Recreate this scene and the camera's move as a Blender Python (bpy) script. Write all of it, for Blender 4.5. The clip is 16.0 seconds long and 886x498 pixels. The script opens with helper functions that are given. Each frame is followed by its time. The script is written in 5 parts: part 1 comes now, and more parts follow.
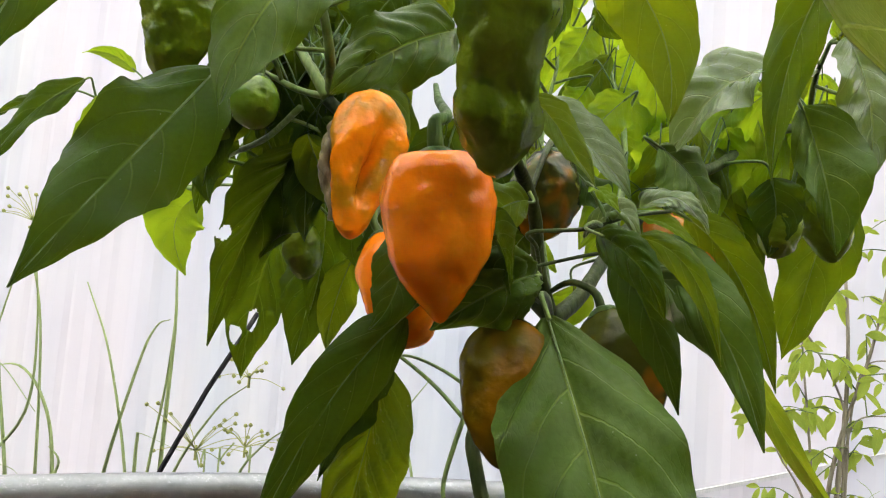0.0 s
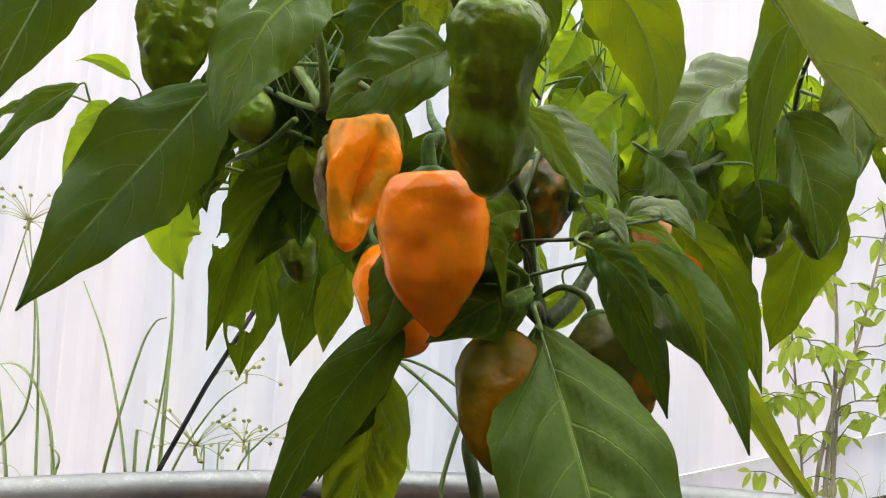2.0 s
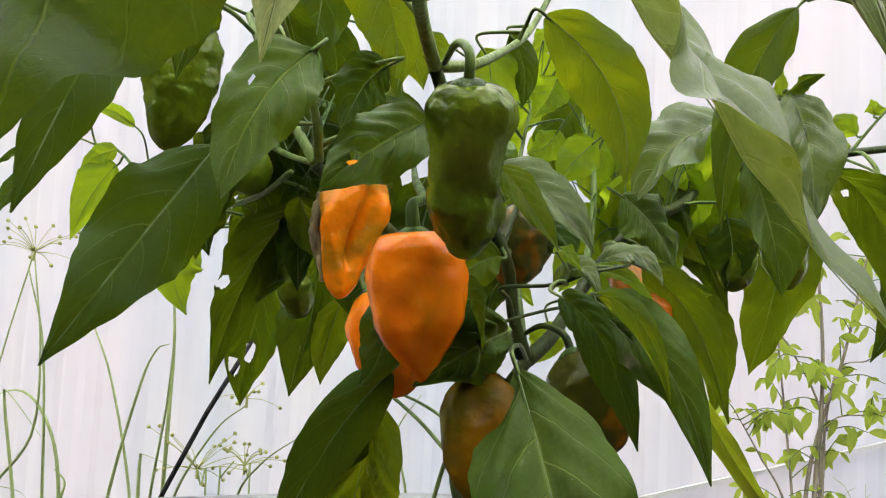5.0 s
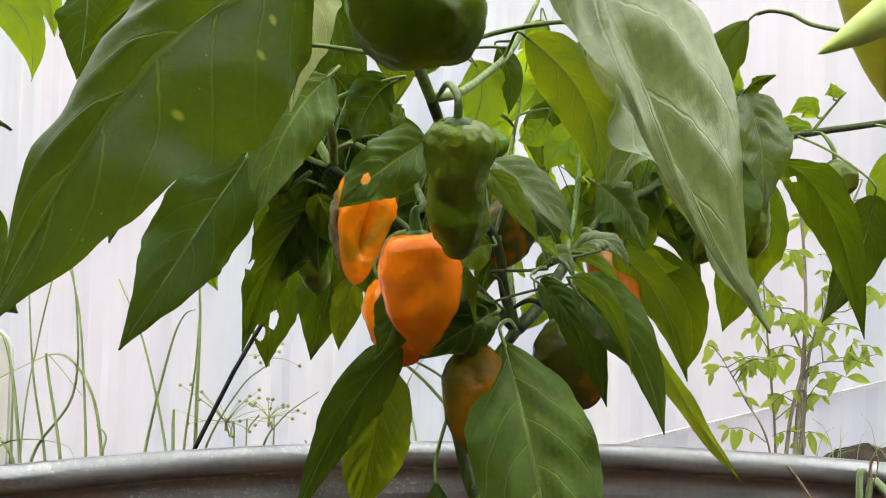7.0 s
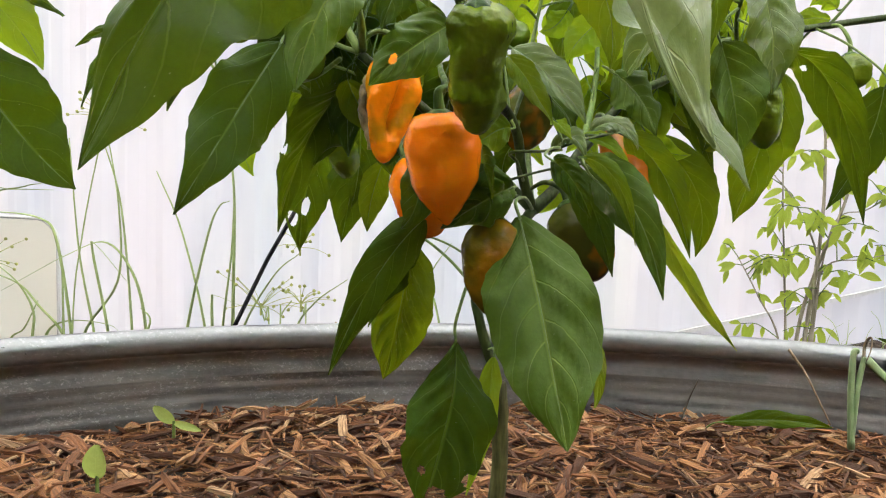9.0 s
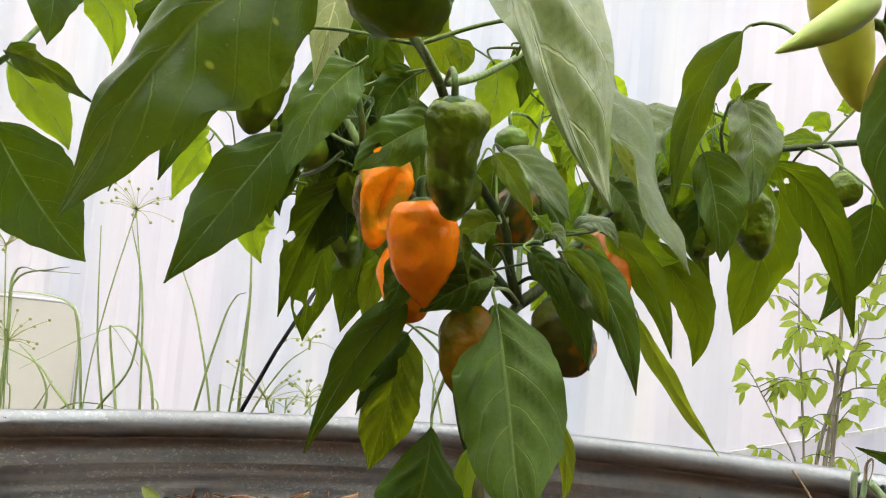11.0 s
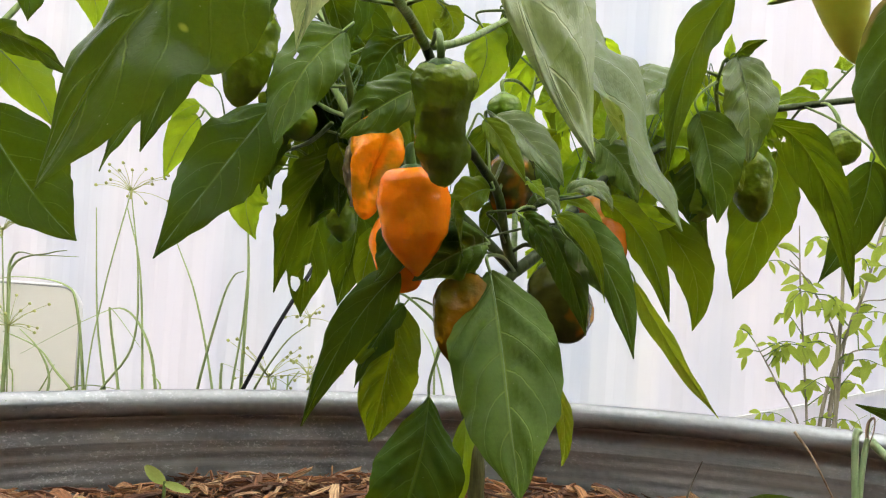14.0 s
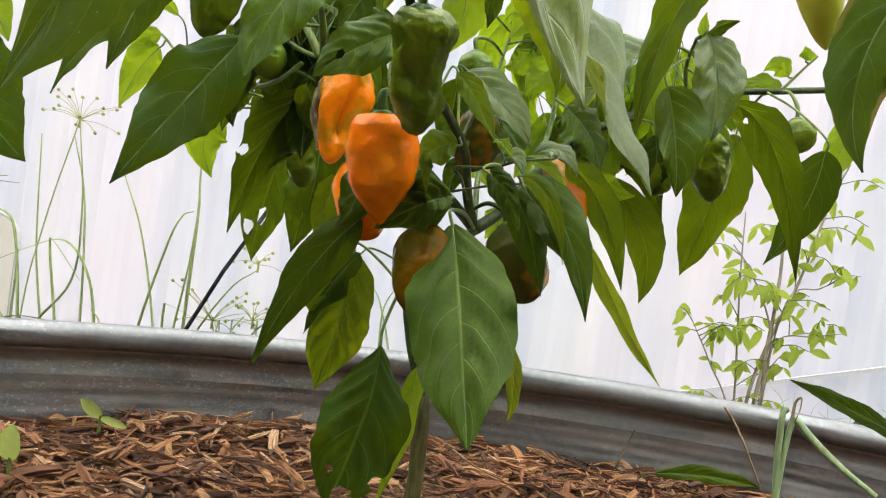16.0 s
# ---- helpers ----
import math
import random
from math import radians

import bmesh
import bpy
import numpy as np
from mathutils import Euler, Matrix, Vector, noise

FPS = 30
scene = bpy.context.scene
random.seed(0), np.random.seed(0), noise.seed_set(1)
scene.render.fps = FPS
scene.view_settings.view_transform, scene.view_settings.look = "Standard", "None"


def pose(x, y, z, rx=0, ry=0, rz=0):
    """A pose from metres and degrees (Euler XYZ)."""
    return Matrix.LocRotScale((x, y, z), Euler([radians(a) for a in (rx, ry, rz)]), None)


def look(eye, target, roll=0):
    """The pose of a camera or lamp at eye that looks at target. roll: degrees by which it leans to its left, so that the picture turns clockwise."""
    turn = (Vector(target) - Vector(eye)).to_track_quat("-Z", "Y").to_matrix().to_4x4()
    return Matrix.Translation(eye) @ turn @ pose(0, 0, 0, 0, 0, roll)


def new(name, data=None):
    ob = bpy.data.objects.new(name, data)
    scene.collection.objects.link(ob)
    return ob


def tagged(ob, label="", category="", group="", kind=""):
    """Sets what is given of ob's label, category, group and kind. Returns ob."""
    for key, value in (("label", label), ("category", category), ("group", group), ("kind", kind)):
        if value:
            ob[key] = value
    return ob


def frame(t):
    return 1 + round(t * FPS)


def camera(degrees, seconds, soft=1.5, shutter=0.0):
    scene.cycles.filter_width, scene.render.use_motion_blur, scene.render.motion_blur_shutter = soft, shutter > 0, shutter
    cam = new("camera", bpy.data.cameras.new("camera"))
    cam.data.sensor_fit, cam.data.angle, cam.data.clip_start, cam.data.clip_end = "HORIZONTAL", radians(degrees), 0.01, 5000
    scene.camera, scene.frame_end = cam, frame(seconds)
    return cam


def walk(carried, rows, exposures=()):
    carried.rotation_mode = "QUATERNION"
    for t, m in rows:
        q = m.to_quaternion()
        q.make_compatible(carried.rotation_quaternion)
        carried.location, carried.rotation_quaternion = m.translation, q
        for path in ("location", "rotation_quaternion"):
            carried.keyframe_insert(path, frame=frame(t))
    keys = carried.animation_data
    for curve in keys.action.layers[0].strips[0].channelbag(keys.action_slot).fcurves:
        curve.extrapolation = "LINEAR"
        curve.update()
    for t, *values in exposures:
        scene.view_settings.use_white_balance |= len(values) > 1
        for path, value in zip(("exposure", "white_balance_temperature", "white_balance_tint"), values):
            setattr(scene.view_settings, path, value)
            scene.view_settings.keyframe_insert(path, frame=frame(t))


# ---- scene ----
cam = camera(59.9, 16.0, 1.1)
# seconds, eye, a point one metre ahead, roll
PATH = [
    (0, (0.0327, -0.3015, 0.7517), (-0.0716, 0.6888, 0.8430), 4.42),
    (0.5, (0.0297, -0.3101, 0.7594), (-0.0710, 0.6812, 0.8442), 3.89),
    (1, (0.0304, -0.3118, 0.7608), (-0.0674, 0.6806, 0.8359), 3.64),
    (1.5, (0.0315, -0.3114, 0.7616), (-0.0637, 0.6817, 0.8301), 3.60),
    (2, (0.0322, -0.3122, 0.7635), (-0.0618, 0.6808, 0.8355), 3.60),
    (2.5, (0.0331, -0.3124, 0.7650), (-0.0592, 0.6797, 0.8501), 3.55),
    (3, (0.0321, -0.3126, 0.7661), (-0.0577, 0.6788, 0.8616), 3.66),
    (3.5, (0.0322, -0.3130, 0.7657), (-0.0568, 0.6775, 0.8707), 3.59),
    (4, (0.0316, -0.3142, 0.7678), (-0.0558, 0.6766, 0.8715), 3.52),
    (4.2, (0.0325, -0.3140, 0.7683), (-0.0567, 0.6769, 0.8693), 3.51),
    (6.3, (0.0512, -0.4116, 0.8008), (-0.0443, 0.5824, 0.8535), 1.94),
    (6.5, (0.0505, -0.4131, 0.7982), (-0.0457, 0.5813, 0.8438), 1.85),
    (7, (0.0514, -0.4180, 0.8010), (-0.0476, 0.5769, 0.8201), 1.83),
    (7.5, (0.0531, -0.4214, 0.8073), (-0.0440, 0.5736, 0.7857), 2.08),
    (8, (0.0537, -0.4535, 0.8428), (-0.0446, 0.5377, 0.7537), 2.28),
    (8.5, (0.0530, -0.4634, 0.8135), (-0.0592, 0.5255, 0.7163), 2.30),
    (8.7, (0.0554, -0.4586, 0.7940), (-0.0623, 0.5289, 0.6895), 2.18),
    (10.8, (0.0823, -0.4695, 0.7638), (-0.1024, 0.5130, 0.7885), 5.40),
    (11, (0.0970, -0.4712, 0.7665), (-0.0827, 0.5114, 0.8114), 5.25),
    (11.5, (0.1076, -0.4648, 0.7689), (-0.0650, 0.5184, 0.8288), 4.58),
    (12, (0.1076, -0.4663, 0.7678), (-0.0613, 0.5172, 0.8327), 4.28),
    (12.5, (0.1081, -0.4661, 0.7649), (-0.0617, 0.5170, 0.8337), 4.02),
    (13, (0.1066, -0.4659, 0.7625), (-0.0655, 0.5175, 0.8196), 3.96),
    (13.5, (0.1027, -0.4647, 0.7611), (-0.0739, 0.5189, 0.7973), 3.78),
    (14, (0.1023, -0.4640, 0.7613), (-0.0777, 0.5196, 0.7759), 3.67),
    (14.5, (0.1032, -0.4637, 0.7599), (-0.0793, 0.5195, 0.7558), 3.70),
    (15, (0.1022, -0.4632, 0.7596), (-0.0735, 0.5211, 0.7399), 4.28),
    (15.5, (0.0960, -0.4617, 0.7504), (-0.0561, 0.5264, 0.7277), 5.49),
    (16, (0.0936, -0.4651, 0.7528), (-0.0142, 0.5287, 0.7273), 8.26),
]
EXPOSURES = [(0, 2.73), (2, 2.72), (4, 2.63), (7, 2.65), (8.2, 2.78), (11, 2.72), (13.5, 2.69), (15, 2.77), (16, 2.76)]
walk(cam, [(t, look(eye, ahead, roll)) for t, eye, ahead, roll in PATH], EXPOSURES)

# ---- light ----
world = bpy.data.worlds.new("world")
scene.world = world
world.use_nodes = True
wn = world.node_tree
sky = wn.nodes.new("ShaderNodeTexSky")
sky.sky_type = 'NISHITA'
sky.sun_disc = False
sky.sun_elevation = radians(56)
sky.sun_rotation = radians(-54)
wn.links.new(sky.outputs[0], wn.nodes["Background"].inputs[0])
wn.nodes["Background"].inputs[1].default_value = 0.12
sun_data = bpy.data.lights.new("sun", 'SUN')
sun_data.energy, sun_data.angle, sun_data.color = 4.0, radians(0.6), (1.0, 0.96, 0.9)
sun = new("sun", sun_data)
sun.matrix_world = look((-3.0, 2.2, 5.5), (0.0, 0.0, 0.5))

# ---- materials ----


class Nodes:
    """A short hand for one material's node tree."""

    def __init__(self, name):
        self.mat = bpy.data.materials.new(name)
        self.mat.use_nodes = True
        self.tree = self.mat.node_tree
        self.tree.nodes.clear()
        self.out = self.tree.nodes.new("ShaderNodeOutputMaterial")

    def add(self, kind, **inputs):
        n = self.tree.nodes.new(kind)
        for key, value in inputs.items():
            sock = n.inputs[int(key[1:])] if key[0] == "i" and key[1:].isdigit() else n.inputs[key.replace("_", " ")]
            if isinstance(value, bpy.types.NodeSocket):
                self.tree.links.new(value, sock)
            else:
                sock.default_value = value
        return n

    def math(self, op, a, b=0.0, c=0.0):
        n = self.add("ShaderNodeMath", i0=a, i1=b, i2=c)
        n.operation = op
        return n.outputs[0]

    def mix(self, fac, a, b):
        n = self.tree.nodes.new("ShaderNodeMix")
        n.data_type = 'RGBA'
        for k, v in ((0, fac), (6, a), (7, b)):
            if isinstance(v, bpy.types.NodeSocket):
                self.tree.links.new(v, n.inputs[k])
            else:
                n.inputs[k].default_value = v
        return n.outputs[2]

    def ramp(self, fac, lo, hi, a=0.0, b=1.0):
        n = self.add("ShaderNodeMapRange", Value=fac, From_Min=lo, From_Max=hi, To_Min=a, To_Max=b)
        return n.outputs[0]

    def noise(self, scale, detail=3.0, rough=0.55, vec=None):
        n = self.add("ShaderNodeTexNoise", Scale=scale, Detail=detail, Roughness=rough)
        if vec is not None:
            self.tree.links.new(vec, n.inputs["Vector"])
        return n.outputs[0]

    def bump(self, height, strength, distance):
        return self.add("ShaderNodeBump", Height=height, Strength=strength, Distance=distance).outputs[0]

    def coords(self, which="Object"):
        return self.tree.nodes.new("ShaderNodeTexCoord").outputs[which]

    def rnd(self):
        return self.tree.nodes.new("ShaderNodeObjectInfo").outputs["Random"]

    def done(self, shader):
        self.tree.links.new(shader, self.out.inputs[0])
        return self.mat


def rgb(r, g, b):
    return (r, g, b, 1.0)


def leaf_material(name, top, light, through_col, rough=0.42, share=0.42, blotch=None, veins=1.0, spots_of=None, edge=None, gloss=0.04):
    n = Nodes(name)
    uv = n.coords("UV")
    sep = n.add("ShaderNodeSeparateXYZ", Vector=uv)
    u, v = sep.outputs[0], sep.outputs[1]
    av = n.math('ABSOLUTE', n.math('MULTIPLY', n.math('SUBTRACT', v, 0.5), 2.0))
    wob = n.noise(9.0, 2.0)
    wobble = n.math('MULTIPLY', n.math('SUBTRACT', wob, 0.5), 0.14)
    side = n.math('MULTIPLY', n.math('SIGN', n.math('SUBTRACT', v, 0.5)), 0.22)
    reach = n.math('ADD', n.math('MULTIPLY', av, -1.1), n.math('MULTIPLY', n.math('MULTIPLY', av, av), -0.85))
    phase = n.math('ADD', n.math('ADD', n.math('MULTIPLY', u, 6.0), side), n.math('ADD', reach, wobble))
    saw = n.math('ABSOLUTE', n.math('SUBTRACT', n.math('FRACT', phase), 0.5))
    vein = n.math('SMOOTH_MAX', n.ramp(saw, 0.012, 0.042, 1.0, 0.0), 0.0, 0.05)
    vein = n.math('MULTIPLY', vein, n.ramp(av, 0.35, 0.95, 1.0, 0.25))
    rib = n.ramp(av, 0.012, 0.05, 1.0, 0.0)
    net = n.add("ShaderNodeTexVoronoi", Vector=uv, Scale=34.0)
    net.feature = 'DISTANCE_TO_EDGE'
    netting = n.ramp(net.outputs[0], 0.0, 0.12, 1.0, 0.0)
    lines = n.math('MULTIPLY', n.math('MAXIMUM', rib, n.math('MULTIPLY', vein, 0.75)), veins)
    pos = n.coords("Object")
    big = n.noise(26.0, 3.0, 0.6, pos)
    fine = n.noise(420.0, 2.0, 0.6, pos)
    col = n.mix(n.ramp(big, 0.35, 0.7), top, light)
    col = n.mix(n.math('MULTIPLY', n.rnd(), 0.45), col, light)
    col = n.mix(n.math('MULTIPLY', n.ramp(fine, 0.3, 0.7), 0.34), col, rgb(top[0] * 0.5, top[1] * 0.5, top[2] * 0.5))
    if blotch:
        spots = n.ramp(n.noise(38.0, 4.0, 0.65, pos), 0.52, 0.62)
        col = n.mix(spots, col, blotch)
    if spots_of:
        grid = n.add("ShaderNodeVectorMath", i0=uv, i1=(11.0, 4.0, 0.0))
        grid.operation = 'MULTIPLY'
        cell = n.add("ShaderNodeTexVoronoi", Vector=grid.outputs[0], Scale=1.0)
        pick = n.add("ShaderNodeSeparateXYZ", Vector=cell.outputs["Color"]).outputs[0]
        dot = n.math('MULTIPLY', n.ramp(cell.outputs["Distance"], 0.06, 0.14, 1.0, 0.0), n.ramp(pick, 0.62, 0.66))
        col = n.mix(dot, col, spots_of)
    if edge:
        rim_of = n.math('ADD', av, n.math('MULTIPLY', n.noise(22.0, 3.0, 0.6, pos), 1.1))
        col = n.mix(n.ramp(rim_of, 1.44, 1.52), col, edge)
    dust = n.add("ShaderNodeVectorMath", i0=uv, i1=(62.0, 26.0, 0.0))
    dust.operation = 'MULTIPLY'
    mote = n.add("ShaderNodeTexVoronoi", Vector=dust.outputs[0], Scale=1.0)
    which = n.add("ShaderNodeSeparateXYZ", Vector=mote.outputs["Color"]).outputs[1]
    motes = n.math('MULTIPLY', n.ramp(mote.outputs["Distance"], 0.07, 0.16, 1.0, 0.0), n.ramp(which, 0.95, 0.96))
    col = n.mix(n.math('MULTIPLY', motes, 0.6), col, rgb(0.42, 0.44, 0.34))
    vcol = n.mix(n.math('MULTIPLY', lines, 0.72), col, rgb(light[0] * 2.4 + 0.035, light[1] * 2.0 + 0.04, light[2] * 2.0 + 0.012))
    quilt = n.math('MULTIPLY', n.math('POWER', n.math('SINE', n.math('MULTIPLY', phase, math.pi)), 2.0), veins)
    height = n.math('ADD', n.math('MULTIPLY', lines, -0.42), n.math('ADD', n.math('MULTIPLY', netting, -0.025 * veins), n.math('MULTIPLY', big, 0.6)))
    height = n.math('ADD', height, n.math('MULTIPLY', quilt, -0.12))
    blister = n.noise(95.0, 2.0, 0.5, pos)
    height = n.math('ADD', height, n.math('MULTIPLY', blister, 0.5))
    nor = n.bump(height, 0.7, 0.0021)
    shine = n.math('ADD', rough, n.math('MULTIPLY', n.math('SUBTRACT', big, 0.5), 0.25))
    front = n.add("ShaderNodeBsdfPrincipled", Base_Color=vcol, Roughness=shine, Normal=nor)
    front.inputs["Specular IOR Level"].default_value = gloss
    tcol = n.mix(n.math('MULTIPLY', lines, 0.5), through_col, rgb(through_col[0] * 0.7, through_col[1] * 0.72, through_col[2]))
    tcol = n.mix(n.math('MULTIPLY', big, 0.4), tcol, rgb(through_col[0] * 0.6, through_col[1] * 0.75, through_col[2]))
    back = n.add("ShaderNodeBsdfTranslucent", Color=tcol, Normal=nor)
    m = n.add("ShaderNodeMixShader", i0=share, i1=front.outputs[0], i2=back.outputs[0])
    return n.done(m.outputs[0])


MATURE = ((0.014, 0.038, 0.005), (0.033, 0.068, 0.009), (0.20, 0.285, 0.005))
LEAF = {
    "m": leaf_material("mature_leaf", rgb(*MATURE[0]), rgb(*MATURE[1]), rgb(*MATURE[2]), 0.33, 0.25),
    # Lighter copy of the mature leaf: its sheen is painted in as colour.
    "w": leaf_material("waxy_leaf_painted_sheen", rgb(0.034, 0.077, 0.009), rgb(0.068, 0.117, 0.018), rgb(*MATURE[2]), 0.36, 0.22, gloss=0.10),
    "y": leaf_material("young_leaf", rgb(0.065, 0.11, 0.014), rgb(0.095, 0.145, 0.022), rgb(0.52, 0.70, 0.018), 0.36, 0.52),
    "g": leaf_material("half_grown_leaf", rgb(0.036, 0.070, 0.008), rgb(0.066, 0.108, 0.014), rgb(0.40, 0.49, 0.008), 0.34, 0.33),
    "h": leaf_material("grown_leaf", rgb(0.024, 0.052, 0.006), rgb(0.048, 0.086, 0.011), rgb(0.29, 0.385, 0.006), 0.34, 0.29),
    "s": leaf_material("spotted_leaf", rgb(0.024, 0.056, 0.008), rgb(0.050, 0.092, 0.014), rgb(0.22, 0.31, 0.01), 0.33, 0.24, None, 1.0, rgb(0.30, 0.32, 0.05), gloss=0.15),
    "e": leaf_material("brown_edged_leaf", rgb(*MATURE[0]), rgb(*MATURE[1]), rgb(*MATURE[2]), 0.45, 0.25, None, 1.0, None, rgb(0.16, 0.10, 0.035)),
    # Glossy leaves whose pale base greens paint overhead sheen into the colour.
    "d": leaf_material("glossy_leaf_painted_sheen", rgb(0.052, 0.096, 0.022), rgb(0.098, 0.150, 0.042), rgb(0.30, 0.38, 0.03), 0.30, 0.25, gloss=0.45),
    "n": leaf_material("shining_leaf_painted_sheen", rgb(0.135, 0.19, 0.068), rgb(0.22, 0.275, 0.115), rgb(0.30, 0.40, 0.05), 0.27, 0.25, None, 0.5, gloss=0.75),
    "p": leaf_material("pale_leaf", rgb(0.26, 0.31, 0.14), rgb(0.36, 0.38, 0.19), rgb(0.42, 0.5, 0.12), 0.5, 0.35),
    "u": leaf_material("ageing_leaf", rgb(0.08, 0.13, 0.02), rgb(0.15, 0.20, 0.03), rgb(0.46, 0.56, 0.02), 0.42, 0.40, rgb(0.16, 0.12, 0.03)),
    "b": leaf_material("damaged_leaf", rgb(0.045, 0.075, 0.025), rgb(0.07, 0.11, 0.03), rgb(0.2, 0.3, 0.03), 0.6, 0.25, rgb(0.17, 0.13, 0.11)),
}


def stem_material(name, a, b, rough):
    n = Nodes(name)
    pos = n.coords("Object")
    stretched = n.add("ShaderNodeMapping", Vector=pos)
    stretched.inputs["Scale"].default_value = (1.0, 1.0, 0.12)
    grain = n.noise(260.0, 3.0, 0.6, stretched.outputs[0])
    patch = n.noise(40.0, 3.0, 0.6, pos)
    col = n.mix(n.ramp(n.math('ADD', n.math('MULTIPLY', grain, 0.6), n.math('MULTIPLY', patch, 0.4)), 0.38, 0.62), a, b)
    p = n.add("ShaderNodeBsdfPrincipled", Base_Color=col, Roughness=rough, Normal=n.bump(n.math('ADD', grain, patch), 0.7, 0.0016))
    p.inputs["Specular IOR Level"].default_value = 0.2
    return n.done(p.outputs[0])


GREEN_STEM = stem_material("green_stem", rgb(0.075, 0.13, 0.03), rgb(0.17, 0.24, 0.065), 0.38)
OLD_STEM = stem_material("old_green_stem", rgb(0.026, 0.044, 0.010), rgb(0.062, 0.088, 0.022), 0.5)
WOODY_STEM = stem_material("woody_stem", rgb(0.036, 0.036, 0.012), rgb(0.125, 0.125, 0.045), 0.7)
MIDRIB = stem_material("midrib", rgb(0.11, 0.18, 0.055), rgb(0.18, 0.25, 0.09), 0.4)
CALYX = stem_material("calyx", rgb(0.03, 0.07, 0.015), rgb(0.08, 0.14, 0.03), 0.45)
TWIG = stem_material("dry_twig", rgb(0.16, 0.11, 0.07), rgb(0.34, 0.26, 0.18), 0.8)
STAKE = stem_material("stake_paint", rgb(0.018, 0.018, 0.02), rgb(0.045, 0.045, 0.05), 0.55)


def fruit_material(name, base, second, lo, hi, rough=0.2, sss=0.12, scale=38.0, relief=0.45, gloss=0.55, depth=(0.006, 0.003, 0.001), thin=0.0):
    n = Nodes(name)
    pos = n.coords("Object")
    big = n.noise(scale, 2.0, 0.5, pos)
    col = n.mix(n.ramp(big, lo, hi), base, second)
    fine = n.noise(260.0, 3.0, 0.6, pos)
    col = n.mix(n.math('MULTIPLY', fine, 0.25), col, rgb(base[0] * 0.75, base[1] * 0.7, base[2] * 0.7))
    wrinkle = n.noise(80.0, 2.5, 0.5, pos)
    nor = n.bump(n.math('ADD', wrinkle, n.math('MULTIPLY', fine, 0.10)), relief, 0.004)
    p = n.add("ShaderNodeBsdfPrincipled", Base_Color=col, Roughness=n.math('ADD', rough, n.math('MULTIPLY', wrinkle, 0.12)), Normal=nor)
    p.inputs["Subsurface Weight"].default_value = sss
    p.inputs["Subsurface Radius"].default_value = depth
    p.inputs["Specular IOR Level"].default_value = gloss
    if thin:
        glow = n.add("ShaderNodeBsdfTranslucent", Color=rgb(second[0] * 2.2, second[1] * 2.2, second[2] * 1.5))
        return n.done(n.add("ShaderNodeMixShader", i0=thin, i1=p.outputs[0], i2=glow.outputs[0]).outputs[0])
    return n.done(p.outputs[0])


ORANGE = fruit_material("orange_skin", rgb(0.82, 0.205, 0.004), rgb(0.84, 0.265, 0.006), 0.48, 0.70, 0.09, 0.3, 46.0, 0.5, 0.22)
ORANGE_TURNING = fruit_material("orange_turning_skin", rgb(0.80, 0.23, 0.005), rgb(0.36, 0.17, 0.006), 0.42, 0.60, 0.06, 0.15, 55.0, 0.8, 0.13)
BROWN_TURNING = fruit_material("brown_turning_skin", rgb(0.072, 0.058, 0.002), rgb(0.16, 0.070, 0.001), 0.45, 0.66, 0.14, 0.05, 38.0, 0.5, 0.08)
OLIVE_TURNING = fruit_material("olive_turning_skin", rgb(0.055, 0.062, 0.005), rgb(0.38, 0.13, 0.006), 0.55, 0.70, 0.16, 0.1, 38.0, 0.45, 0.18)
AMBER_TURNING = fruit_material("amber_turning_skin", rgb(0.46, 0.13, 0.005), rgb(0.24, 0.11, 0.006), 0.48, 0.66, 0.16, 0.2, 38.0, 0.45, 0.2)
GREEN_FRUIT = fruit_material("green_skin", rgb(0.088, 0.136, 0.006), rgb(0.160, 0.205, 0.012), 0.42, 0.68, 0.09, 0.45, 38.0, 1.0, 0.26, (0.005, 0.006, 0.002), 0.16)
BLOCKY_GREEN = fruit_material("blocky_green_skin", rgb(0.058, 0.102, 0.004), rgb(0.14, 0.185, 0.008), 0.42, 0.66, 0.14, 0.5, 38.0, 0.6, 0.22, (0.006, 0.008, 0.002), 0.26)
DRIED_SKIN = stem_material("dried_skin", rgb(0.055, 0.042, 0.016), rgb(0.20, 0.16, 0.075), 0.45)
LIGHT_GREEN = fruit_material("light_green_skin", rgb(0.085, 0.15, 0.008), rgb(0.13, 0.205, 0.015), 0.45, 0.7, 0.16, 0.3, 38.0, 0.6, 0.25)
YELLOW_FRUIT = fruit_material("yellow_skin", rgb(0.34, 0.35, 0.018), rgb(0.42, 0.43, 0.035), 0.45, 0.7, 0.26, 0.15, 38.0, 0.1)
PALE_FRUIT = fruit_material("pale_yellow_green_skin", rgb(0.28, 0.38, 0.06), rgb(0.36, 0.43, 0.08), 0.45, 0.7, 0.28, 0.15, 38.0, 0.1)


